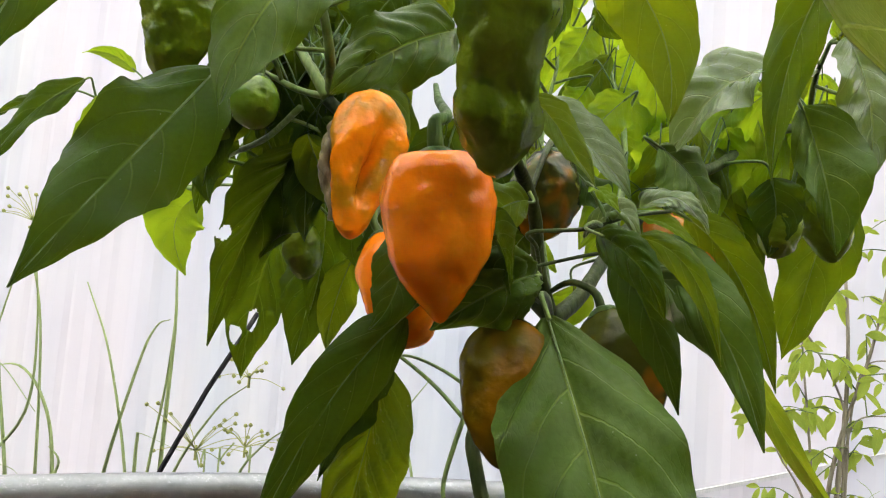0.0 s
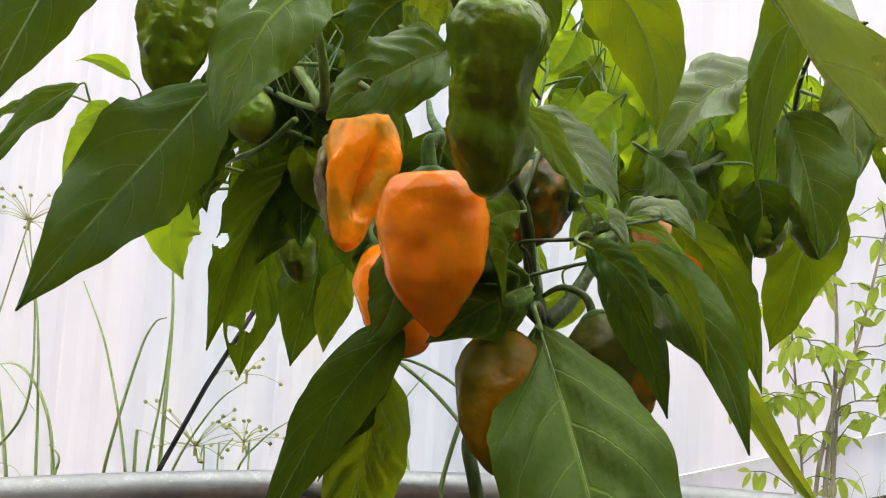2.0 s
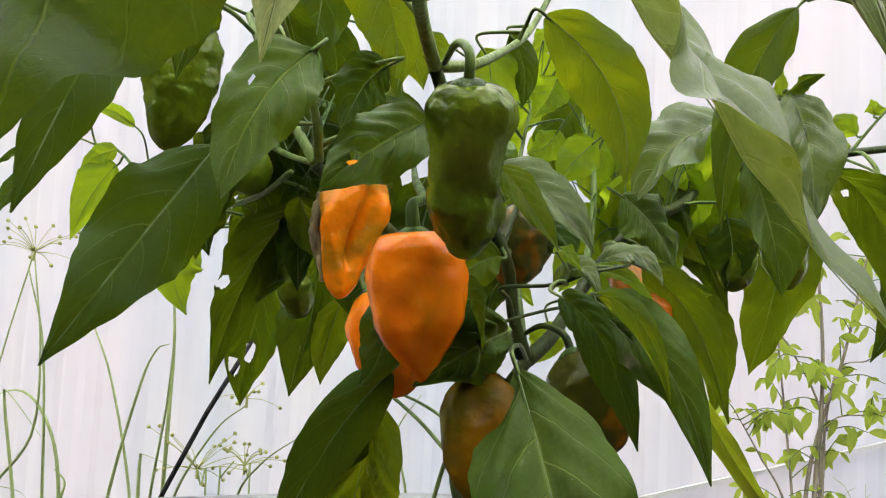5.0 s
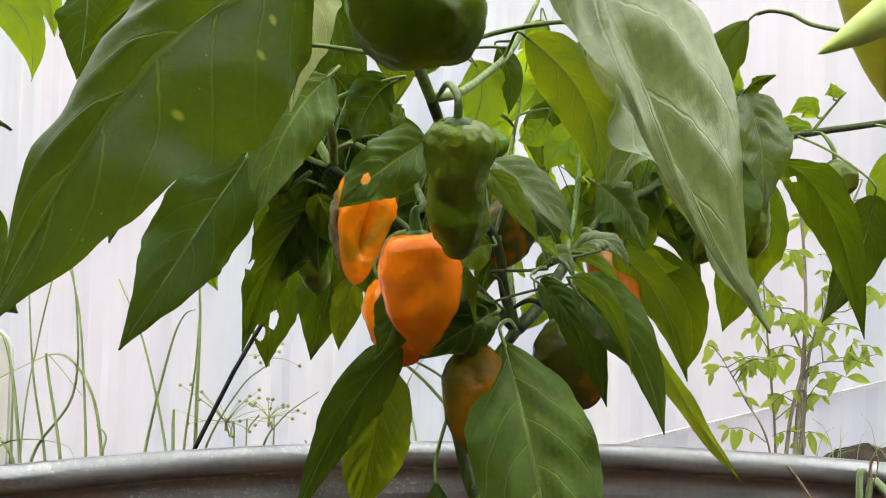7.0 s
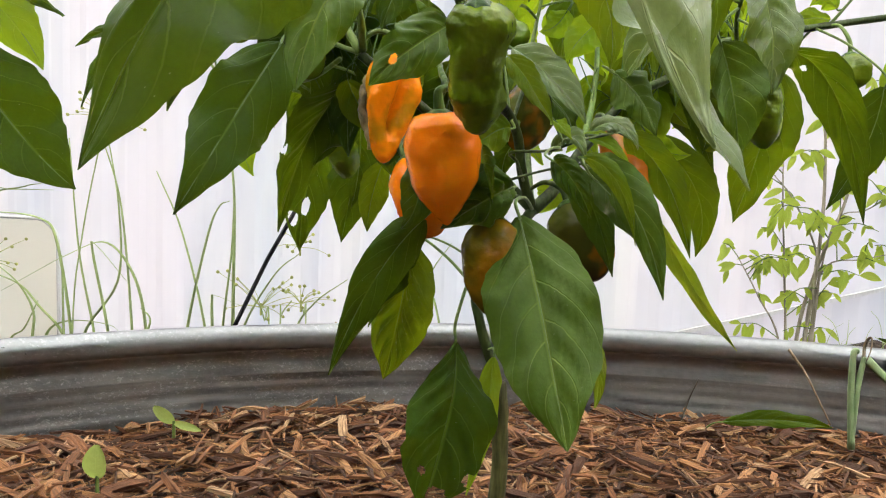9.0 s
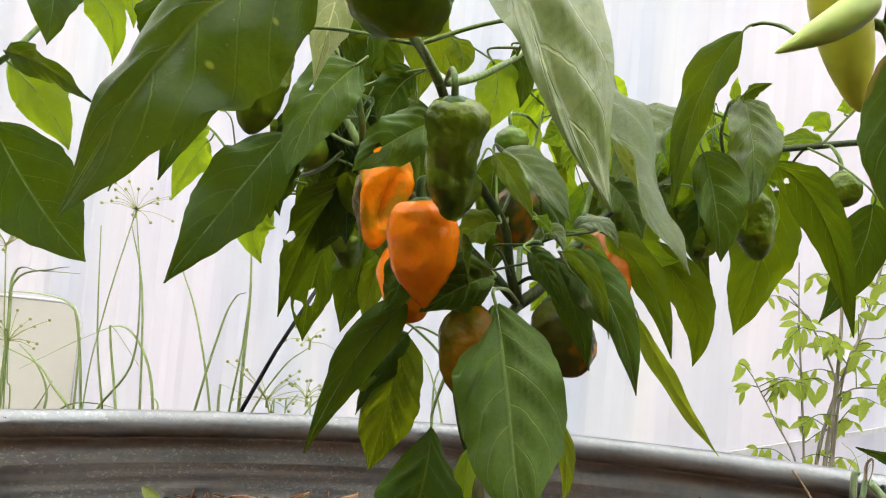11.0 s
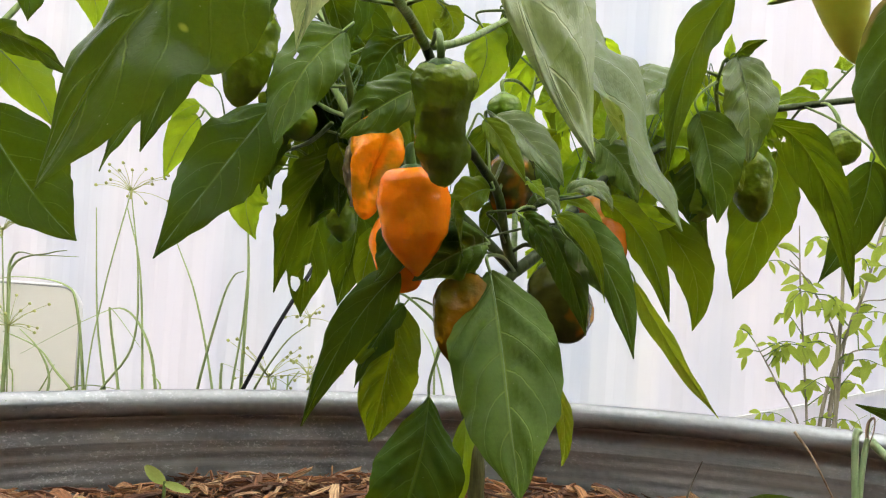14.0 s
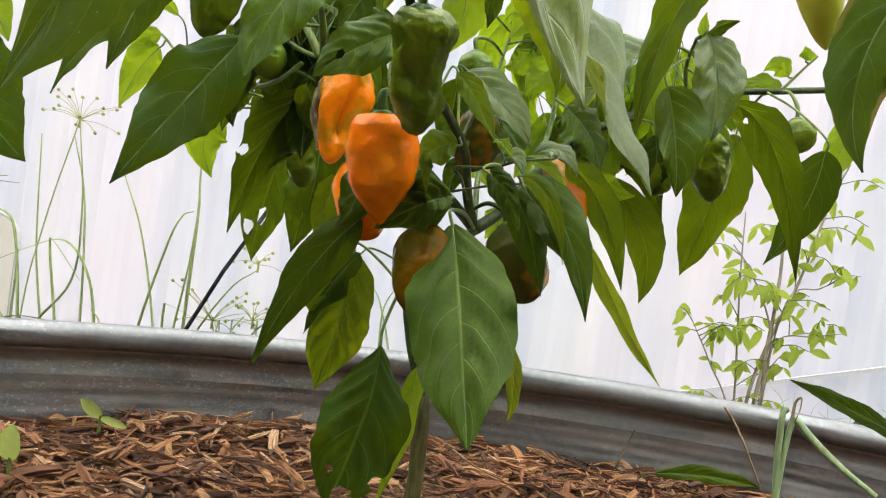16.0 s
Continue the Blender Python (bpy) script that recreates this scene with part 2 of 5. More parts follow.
def steel_material(name, dirty, gloss, marks):
    n = Nodes(name)
    pos = n.coords("Object")
    st = n.add("ShaderNodeMapping", Vector=pos)
    st.inputs["Scale"].default_value = (1.0, 1.0, 9.0)
    streak = n.noise(9.0, 4.0, 0.65, st.outputs[0])
    spangle = n.add("ShaderNodeTexVoronoi", Vector=pos, Scale=120.0)
    grime = n.noise(14.0, 4.0, 0.6, pos)
    dust = n.noise(140.0, 3.0, 0.6, pos)
    col = n.mix(n.math('MULTIPLY', spangle.outputs[0], 0.5), rgb(0.185, 0.195, 0.21), rgb(0.32, 0.335, 0.355))
    dirt = n.ramp(n.math('ADD', n.math('MULTIPLY', streak, 0.6), n.math('MULTIPLY', grime, 0.4)), 0.42, 0.62)
    col = n.mix(n.math('MULTIPLY', dirt, 0.7), col, dirty)
    flecks = n.add("ShaderNodeMapping", Vector=pos)
    flecks.inputs["Scale"].default_value = (1.0, 1.0, 1.6)
    fleck = n.math('MULTIPLY', n.ramp(n.noise(210.0, 4.0, 0.75, flecks.outputs[0]), 0.54, 0.72), n.ramp(n.noise(7.0, 3.0, 0.6, st.outputs[0]), 0.40, 0.56))
    aside = n.ramp(n.add("ShaderNodeSeparateXYZ", Vector=pos).outputs[0], -0.42, -0.02, 1.0, 0.25)
    col = n.mix(n.math('MULTIPLY', n.math('MULTIPLY', fleck, aside), marks), col, rgb(0.70, 0.73, 0.76))
    rough = n.math('ADD', gloss, n.math('ADD', n.math('MULTIPLY', dirt, 0.3), n.math('MULTIPLY', dust, 0.16)))
    p = n.add("ShaderNodeBsdfPrincipled", Base_Color=col, Metallic=n.math('SUBTRACT', 0.8, n.math('MULTIPLY', dirt, 0.55)), Roughness=rough,
              Normal=n.bump(n.math('ADD', n.math('MULTIPLY', streak, 0.6), n.math('MULTIPLY', dust, 0.25)), 0.35, 0.003))
    return n.done(p.outputs[0])


STEEL = steel_material("galvanised_steel", rgb(0.235, 0.24, 0.25), 0.22, 0.35)
# Dusty wall steel; the warm tint paints in the mulch's reflection.
DUSTY_STEEL = steel_material("dusty_mulch_tinted_steel", rgb(0.305, 0.28, 0.26), 0.25, 0.9)


def sheet_material():
    n = Nodes("white_translucent_sheet")
    pos = n.coords("Object")
    st = n.add("ShaderNodeMapping", Vector=pos)
    st.inputs["Scale"].default_value = (1.0, 1.0, 0.12)
    streak = n.noise(7.0, 3.0, 0.6, st.outputs[0])
    col = n.mix(n.ramp(streak, 0.35, 0.7), rgb(0.86, 0.84, 0.78), rgb(0.88, 0.865, 0.81))
    d = n.add("ShaderNodeBsdfDiffuse", Color=col)
    t = n.add("ShaderNodeBsdfTranslucent", Color=col)
    m = n.add("ShaderNodeMixShader", i0=0.8, i1=d.outputs[0], i2=t.outputs[0])
    return n.done(m.outputs[0])


SHEET = sheet_material()


def painted_wall():
    n = Nodes("white_painted_siding")
    pos = n.coords("Object")
    st = n.add("ShaderNodeMapping", Vector=pos)
    st.inputs["Scale"].default_value = (1.0, 1.0, 0.10)
    streak = n.noise(6.0, 4.0, 0.6, st.outputs[0])
    grime = n.noise(3.0, 4.0, 0.6, pos)
    col = n.mix(n.ramp(streak, 0.35, 0.7), rgb(0.495, 0.515, 0.56), rgb(0.61, 0.60, 0.595))
    band = n.noise(2.4, 2.0, 0.5, st.outputs[0])
    col = n.mix(n.ramp(band, 0.42, 0.62, 0.0, 0.6), col, rgb(0.63, 0.585, 0.61))
    col = n.mix(n.ramp(grime, 0.5, 0.75, 0.0, 0.5), col, rgb(0.575, 0.575, 0.59))
    p = n.add("ShaderNodeBsdfPrincipled", Base_Color=col, Roughness=0.55, Normal=n.bump(streak, 0.1, 0.004))
    t = n.add("ShaderNodeBsdfTranslucent", Color=col)
    m = n.add("ShaderNodeMixShader", i0=0.45, i1=p.outputs[0], i2=t.outputs[0])
    return n.done(m.outputs[0])


SIDING = painted_wall()
# Dark so the added unseen walls and roof absorb light; also one twig.
BOARD = stem_material("dark_board", rgb(0.05, 0.043, 0.034), rgb(0.09, 0.078, 0.062), 0.8)


def soil_material(name, a, b):
    n = Nodes(name)
    pos = n.coords("Object")
    x = n.noise(22.0, 5.0, 0.65, pos)
    y = n.noise(160.0, 4.0, 0.6, pos)
    col = n.mix(n.ramp(n.math('ADD', n.math('MULTIPLY', x, 0.5), n.math('MULTIPLY', y, 0.5)), 0.38, 0.62), a, b)
    p = n.add("ShaderNodeBsdfPrincipled", Base_Color=col, Roughness=0.92, Normal=n.bump(n.math('ADD', x, y), 0.8, 0.01))
    return n.done(p.outputs[0])


SOIL = soil_material("dark_soil", rgb(0.02, 0.014, 0.010), rgb(0.06, 0.04, 0.027))
GROUND = soil_material("pale_ground", rgb(0.16, 0.15, 0.125), rgb(0.26, 0.245, 0.21))


def chip_material(name, islands):
    n = Nodes(name)
    r = n.tree.nodes.new("ShaderNodeNewGeometry").outputs["Random Per Island"] if islands else n.rnd()
    st = n.add("ShaderNodeMapping", Vector=n.coords("UV"))
    st.inputs["Scale"].default_value = (2.5, 34.0, 1.0)
    shift = n.add("ShaderNodeCombineXYZ", X=n.math('MULTIPLY', r, 37.0), Y=n.math('MULTIPLY', r, 91.0))
    grain = n.noise(1.0, 4.0, 0.7, n.add("ShaderNodeVectorMath", i0=st.outputs[0], i1=shift.outputs[0]).outputs[0])
    ramp = n.add("ShaderNodeValToRGB", Fac=r)
    el = ramp.color_ramp.elements
    el[0].position, el[0].color = 0.0, rgb(0.04, 0.016, 0.009)
    el[1].position, el[1].color = 1.0, rgb(0.68, 0.45, 0.26)
    for q, c in ((0.38, rgb(0.14, 0.052, 0.020)), (0.66, rgb(0.40, 0.165, 0.060)), (0.87, rgb(0.58, 0.30, 0.125))):
        e = el.new(q)
        e.color = c
    col = n.mix(n.math('MULTIPLY', n.ramp(grain, 0.36, 0.60), 0.8), ramp.outputs[0], rgb(0.075, 0.032, 0.017))
    p = n.add("ShaderNodeBsdfPrincipled", Base_Color=col, Roughness=0.85, Normal=n.bump(grain, 0.9, 0.0022))
    return n.done(p.outputs[0])


SEED_LEAF = leaf_material("seed_leaf", rgb(0.30, 0.40, 0.12), rgb(0.38, 0.46, 0.16), rgb(0.6, 0.72, 0.16), 0.4, 0.4, None, 0.12)
BATTEN = stem_material("white_batten", rgb(0.52, 0.52, 0.53), rgb(0.60, 0.60, 0.61), 0.5)
ONION = stem_material("onion_leaf", rgb(0.19, 0.29, 0.14), rgb(0.29, 0.38, 0.21), 0.4)
CHIP = chip_material("wood_chip", False)
CHIPS = chip_material("wood_chips_joined", True)

# ---- shapes ----


def part(name, data, material, parent=None, label="", kind="", smooth=True):
    """Links a bmesh or mesh as one object, under its parent."""
    if isinstance(data, bmesh.types.BMesh):
        me = bpy.data.meshes.new(name)
        data.to_mesh(me)
        data.free()
    else:
        me = data
    if material and not me.materials:
        me.materials.append(material)
    if smooth:
        me.shade_smooth()
    ob = new(name, me)
    ob.parent = parent
    return tagged(ob, label=label, kind=kind)


def thing(name, at, label, category, group="", kind=""):
    ob = new(name)
    ob.location = at
    ob.empty_display_size = 0.05
    bpy.context.view_layer.update()
    return tagged(ob, label, category, group, kind)


def mesh(name, verts, faces, uvs=None):
    me = bpy.data.meshes.new(name)
    me.from_pydata([tuple(v) for v in verts], [], faces)
    if uvs:
        layer = me.uv_layers.new(name="UVMap")
        for loop in me.loops:
            layer.data[loop.index].uv = uvs[loop.vertex_index]
    me.update()
    return me


def spline(points, steps=6):
    """A smooth line through points (Catmull-Rom)."""
    p = [Vector(q) for q in points]
    if len(p) == 2:
        return [p[0].lerp(p[1], i / steps) for i in range(steps + 1)]
    p = [p[0] * 2 - p[1]] + p + [p[-1] * 2 - p[-2]]
    out = []
    for i in range(1, len(p) - 2):
        a, b, c, d = p[i - 1:i + 3]
        for k in range(steps):
            t = k / steps
            out.append(0.5 * ((2 * b) + (c - a) * t + (2 * a - 5 * b + 4 * c - d) * t * t + (3 * b - a - 3 * c + d) * t ** 3))
    out.append(p[-2])
    return out


def tube(line, radii, sides=8, flat=1.0, knobs=0.0):
    """Vertices and faces of a closed tube along a line; radii: start and end."""
    verts, faces = [], []
    n = len(line)
    side = None
    for i, q in enumerate(line):
        tan = (line[min(i + 1, n - 1)] - line[max(i - 1, 0)]).normalized()
        if side is None:
            side = tan.orthogonal().normalized()
        side = (side - tan * side.dot(tan)).normalized()
        up = tan.cross(side)
        r = radii[0] + (radii[1] - radii[0]) * i / (n - 1)
        r *= 1 + knobs * noise.noise(q * 60.0)
        for k in range(sides):
            a = 2 * math.pi * k / sides
            verts.append(q + side * (r * math.cos(a)) + up * (r * flat * math.sin(a)))
    for i in range(n - 1):
        for k in range(sides):
            a, b = i * sides + k, i * sides + (k + 1) % sides
            faces.append((a, b, b + sides, a + sides))
    faces.append(tuple(range(sides - 1, -1, -1)))
    faces.append(tuple(range((n - 1) * sides, n * sides)))
    return verts, faces


def shifted(verts, ob):
    o = ob
    at = Vector((0, 0, 0))
    while o is not None:
        at += o.location
        o = o.parent
    return [Vector(v) - at for v in verts]


def tube_part(name, points, r0, r1, material, parent, label="", sides=8, steps=6, flat=1.0, knobs=0.0):
    v, f = tube(spline(points, steps), (r0, r1), sides, flat, knobs)
    return part(name, mesh(name, shifted(v, parent), f), material, parent, label)


BRANCHES = {}


def branch(plant, points, r0, r1, material=None, name="branch"):
    line = spline(points, 6)
    BRANCHES.setdefault(plant.name, []).extend(line)
    v, f = tube(line, (r0, r1), 9, 1.0, 0.28 if name == "stem" else 0.12)
    return part(name, mesh(name, shifted(v, plant), f), material or GREEN_STEM, plant)


def leaf(plant, base, mid, tip, width, normal, fold=0.1, look_of="m", shape=1.0, holes=(), anchor=None, label="", neck=0.64, quilt=0.10, lop=0.0, stalk=1.0):
    """One leaf: an ovate blade with a drawn-out tip along a bent midrib, folded, waved and twisted, on a stalk."""
    rng = random.Random(int(abs(base[0] * 7919 + mid[2] * 104729 + tip[1] * 1299709) * 1000))
    b, m, t = Vector(base), Vector(mid), Vector(tip)
    c = 2 * m - (b + t) / 2
    nu, nv = (84, 48) if holes else (44, 18)
    nrm = Vector(normal)
    twist = rng.uniform(-0.35, 0.35)
    ph1, ph2 = rng.uniform(0, 6.3), rng.uniform(0, 6.3)
    k1, k2 = rng.uniform(1.6, 2.6), rng.uniform(1.6, 2.6)
    amp = rng.uniform(0.14, 0.32)
    lift, cup = rng.uniform(0.08, 0.42), rng.uniform(0.2, 0.65)
    arch = rng.uniform(-0.03, 0.06)
    a, e = neck, 1.22 * shape
    top = (a / (a + e)) ** a * (e / (a + e)) ** e
    verts, uvs, faces, middle = [], [], [], []
    for i in range(nu + 1):
        u = i / nu
        q = b * (1 - u) ** 2 + c * (2 * u * (1 - u)) + t * u * u
        tan = ((c - b) * (2 * (1 - u)) + (t - c) * (2 * u)).normalized()
        n0 = (nrm - tan * nrm.dot(tan)).normalized()
        s0 = tan.cross(n0)
        w = twist * (u - 0.4)
        n1, s1 = n0 * math.cos(w) + s0 * math.sin(w), s0 * math.cos(w) - n0 * math.sin(w)
        uu = min(max(u, 0.004), 0.9985)
        h = 0.5 * width * uu ** a * (1 - uu) ** e / top + 0.0004
        middle.append(q + n1 * (0.0002 + arch * width * math.sin(6.28 * u + ph1)))
        for j in range(nv + 1):
            v = 2 * j / nv - 1
            edge = (1 + lop * math.copysign(1.0, v)) * (1 + 0.09 * noise.noise(Vector((u * 13, v * 3, ph1 * 5))) * abs(v))
            wave = amp * v * v * (math.sin(6.28 * k1 * u + ph1) if v > 0 else math.sin(6.28 * k2 * u + ph2))
            wave += 0.30 * abs(v) ** 3 * noise.noise(Vector((u * 8, 3.0 if v > 0 else 9.0, ph2 * 7)))
            puff = quilt * abs(math.sin(math.pi * (6 * u - 1.9 * abs(v) + (0.22 if v > 0 else -0.22)))) * abs(math.sin(math.pi * (6 * u - 1.9 * abs(v) + (0.22 if v > 0 else -0.22)))) * (1 - v * v) * min(1, abs(v) * 3)
            z = h * ((fold + lift) * abs(v) * 1.3 - cup * v * v + wave + puff) + 0.0024 * noise.noise(q * 38 + s1 * v) + 0.035 * h * noise.noise(Vector((u * 9, v * 4, ph2 * 3)))
            verts.append(q + s1 * (h * v * edge) + n1 * (z + arch * width * math.sin(6.28 * u + ph1)))
            uvs.append((u, v * 0.5 + 0.5))
    for i in range(nu):
        for j in range(nv):
            u, v = (i + 0.5) / nu, 2 * (j + 0.5) / nv - 1
            jag = 1 + 0.35 * noise.noise(Vector((u * 20, v * 8, ph2)))
            if any(((u - hu) / ru) ** 2 + ((v - hv) / rv) ** 2 < jag for hu, hv, ru, rv in holes):
                continue
            k = i * (nv + 1) + j
            faces.append((k, k + 1, k + nv + 2, k + nv + 1))
    blade = part("leaf", mesh("leaf", shifted(verts, plant), faces, uvs), LEAF[look_of], plant, label)
    if width > 0.018 and not holes:
        v, f = tube(middle[:-3], (0.0002 + 0.008 * width, 0.0002), 6, 0.6)
        part("midrib", mesh("midrib", shifted(v, plant), f), MIDRIB, blade)
    if anchor is None:
        anchor = min(BRANCHES[plant.name], key=lambda q: (q - b).length + max(0, q.z - b.z - 0.03) * 0.5)
    anchor = Vector(anchor)
    gap = (anchor - b).length
    if gap > 0.004:
        lead = b - (c - b).normalized() * min(0.3 * gap, 0.010)
        sag = Vector((0, 0, 0.05 * gap))
        v, f = tube(spline([anchor, (anchor + lead) / 2 + sag, lead, b + (c - b).normalized() * 0.004], 5), ((0.0010 + 0.006 * width) * stalk, (0.0005 + 0.009 * width) * stalk), 7)
        part("petiole", mesh("petiole", shifted(v, plant), f), GREEN_STEM if stalk >= 1 else CALYX, blade)
    return blade


def curve_at(table, s):
    """A smooth curve through (s, value) pairs."""
    k = max(i for i in range(len(table) - 1) if table[i][0] <= s or i == 0)
    (s0, v0), (s1, v1) = table[k], table[k + 1]

    def slope(i):
        i0, i1 = max(i - 1, 0), min(i + 1, len(table) - 1)
        return (table[i1][1] - table[i0][1]) / (table[i1][0] - table[i0][0])

    h = s1 - s0
    x = min(max((s - s0) / h, 0.0), 1.0)
    a, b = slope(k) * h, slope(k + 1) * h
    return v0 + x * (a + x * (3 * (v1 - v0) - 2 * a - b + x * (2 * (v0 - v1) + a + b)))


def fruit(plant, top, tip, width, material, seed, widest=0.3, point=1.8, blunt=0.8, lobes=(3, 0.05), rough=0.06, dents=(), anchor=None, label="",
          calyx=0.36, profile=None, sway=None, bend=()):
    """One hanging fruit: shouldered body with lobes, hollows and wrinkles, a toothed cap and its stalk."""
    top, tip = Vector(top), Vector(tip)
    axis = tip - top
    length = axis.length
    axis.normalize()
    front = Vector((0, -1, 0))
    front = (front - axis * front.dot(axis)).normalized()
    side = axis.cross(front)
    rng = random.Random(seed)
    off = Vector((rng.uniform(-9, 9), rng.uniform(-9, 9), rng.uniform(-9, 9)))
    ph = rng.uniform(0, 6.3)
    rings, segs = 44, 48
    verts, faces = [], []
    for i in range(rings + 1):
        s = i / rings
        s = s * s * (3 - 2 * s) * 0.5 + s * 0.5
        if s < widest:
            r = (1 - ((widest - s) / widest) ** 1.9) ** 0.5 if s > 0 else 0.0
            r = max(r, 0.0)
        else:
            r = max(0.0, 1 - ((s - widest) / (1 - widest)) ** point) ** blunt
        if profile:
            r = max(0.0, curve_at(profile, s))
        off_axis = side * (-width * curve_at(sway, s)) if sway else Vector()
        for k in range(segs):
            th = 2 * math.pi * k / segs
            d = front * math.cos(th) + side * math.sin(th)
            lob = 1 + lobes[1] * math.cos(lobes[0] * th + ph) * min(1, s * 6) * (1 - 0.5 * s)
            q = (d * r + axis * (s * length / width * 2))
            lump = rough * (noise.noise(q * 1.3 + off) + 0.6 * noise.noise(q * 3.1 + off) + 0.22 * noise.noise(q * 7.0 + off))
            rad = r * lob + lump * min(1, r * 2)
            for ds, dth, size, depth in dents:
                x = (s - ds) / size
                y = math.atan2(math.sin(th - dth), math.cos(th - dth)) * 0.5 / size * max(r, 0.3)
                rad -= depth * math.exp(-(x * x + y * y))
            verts.append(top + off_axis + axis * (s * length) + d * (max(rad, 0.0) * width / 2) + d * 1e-5)
    for i in range(rings):
        for k in range(segs):
            a, b = i * segs + k, i * segs + (k + 1) % segs
            faces.append((a, b, b + segs, a + segs))
    faces.append(tuple(range(segs - 1, -1, -1)))
    faces.append(tuple(range(rings * segs, (rings + 1) * segs)))
    body = part("fruit", mesh("fruit", shifted(verts, plant), faces), material, plant, label)
    # the cap: a scalloped disc that lies on the shoulder
    cv, cf = [top - axis * (0.05 * width)], []
    n = 40
    for r_i, (rr, drop) in enumerate(((0.35, -0.045), (0.75, -0.015), (1.0, 0.035), (1.0, 0.075))):
        for k in range(n):
            th = 2 * math.pi * k / n
            tooth = 1 + (0.16 * math.cos(6 * th + ph) + 0.05 * rng.uniform(-1, 1)) * (r_i > 1)
            cv.append(top + (front * math.cos(th) + side * math.sin(th)) * (rr * tooth * calyx * width * 0.5) + axis * (drop * width))
    for k in range(n):
        cf.append((0, 1 + k, 1 + (k + 1) % n))
        for r_i in range(3):
            a, b = 1 + r_i * n + k, 1 + r_i * n + (k + 1) % n
            cf.append((a, a + n, b + n, b))
    part("calyx", mesh("calyx", shifted(cv, plant), cf), CALYX, body)
    if anchor is None and plant.name in BRANCHES:
        anchor = min(BRANCHES[plant.name], key=lambda q: (q - top).length + max(0, top.z + 0.005 - q.z))
    anchor = Vector(anchor)
    gap = (anchor - top).length
    up = top - axis * min(0.011, 0.4 * gap)
    v, f = tube(spline([top + axis * 0.001, up] + ([Vector(q) for q in bend] or [(up + anchor) / 2 + Vector((0, 0, 0.006))]) + [anchor], 6), ((0.0028 if bend else 0.0023) * min(1.2, width / 0.035), 0.0013), 9, 1.0, 0.1)
    part("stalk", mesh("stalk", shifted(v, plant), f), CALYX if bend else OLD_STEM if material in (BROWN_TURNING, OLIVE_TURNING) else GREEN_STEM, body)
    return body


def dried_lobe(plant, body, top, mid, tip, radius):
    """A shrivelled strip of dead skin along the side of a fruit."""
    line = spline([top, mid, tip], 14)
    verts, faces = [], []
    n, segs = len(line), 20
    for i, q in enumerate(line):
        x = i / (n - 1)
        r = radius * (math.sin(math.pi * (0.06 + 0.9 * x)) ** 0.6)
        for k in range(segs):
            a = 2 * math.pi * k / segs
            d = Vector((math.cos(a) * 0.75, math.sin(a), 0.0))
            p = q + d * r
            verts.append(p + d * (radius * (0.45 * noise.noise(p * 130) + 0.3 * noise.noise(p * 330))))
    for i in range(n - 1):
        for k in range(segs):
            a, b = i * segs + k, i * segs + (k + 1) % segs
            faces.append((a, b, b + segs, a + segs))
    faces.append(tuple(range(segs - 1, -1, -1)))
    faces.append(tuple(range((n - 1) * segs, n * segs)))
    return part("dried_skin", mesh("dried_skin", shifted(verts, plant), faces), DRIED_SKIN, body, "shrivelled grey brown dead skin")


# ---- the white sheeting wall, and unseen walls and roof added to shape light ----


def ribbed_sheet(name, width, height, pitch, m, label, material=None):
    """A standing sheet with flat-topped ribs, in its own x-z plane."""
    xs = []
    x = -width / 2
    while x < width / 2:
        for dx, dy in ((0.0, 0.0), (0.30, 0.0), (0.48, 0.0024), (0.75, 0.0024), (0.93, 0.0)):
            xs.append((x + dx * pitch, dy + 0.0015 * noise.noise(Vector((x * 3, dx, 0.3)))))
        x += pitch
    verts, faces = [], []
    rows = 10
    for j in range(rows + 1):
        z = height * j / rows
        for x, y in xs:
            verts.append((x, y + 0.012 * noise.noise(Vector((x * 1.4, z * 0.9, 4.0))), z))
    n = len(xs)
    for j in range(rows):
        for i in range(n - 1):
            k = j * n + i
            faces.append((k, k + 1, k + n + 1, k + n))
    ob = part(name, mesh(name, verts, faces), material or SHEET, None, smooth=False)
    ob.matrix_world = m
    sol = ob.modifiers.new("thickness", 'SOLIDIFY')
    sol.thickness = 0.0015
    return tagged(ob, label, "wall", "", "structure")


WALL_Y = 1.55
ribbed_sheet("wall_north", 8.0, 2.6, 0.112, pose(0, WALL_Y, 0, 0, 0, 0), "white ribbed translucent siding behind the raised bed", SIDING)
# Unseen walls, added dark to keep front and side light low.
ribbed_sheet("wall_south", 8.0, 2.6, 0.3, pose(0, -4.0, 0, 0, 0, 180), "unseen dark board wall added to close the house and dim it", BOARD)
ribbed_sheet("wall_east", 6.0, 2.6, 0.3, pose(4.0, -1.2, 0, 0, 0, -90), "unseen dark board wall added to close the house and dim it", BOARD)
ribbed_sheet("wall_west", 6.0, 2.6, 0.3, pose(-4.0, -1.2, 0, 0, 0, 90), "unseen dark board wall added to close the house and dim it", BOARD)
# Unseen roof, added: translucent over the bed, dark boards block light farther forward.
roof = ribbed_sheet("ceiling", 8.4, 4.1, 0.4, Matrix(), "unseen translucent sheeting added to light the bed from above")
roof.matrix_world = Matrix(((1, 0, 0, 0), (0, 0, 1, -2.4), (0, -1, 0, 2.62), (0, 0, 0, 1)))
roof_back = ribbed_sheet("ceiling_boards", 8.4, 1.9, 0.4, Matrix(), "unseen dark boards added to the roof to block front light", BOARD)
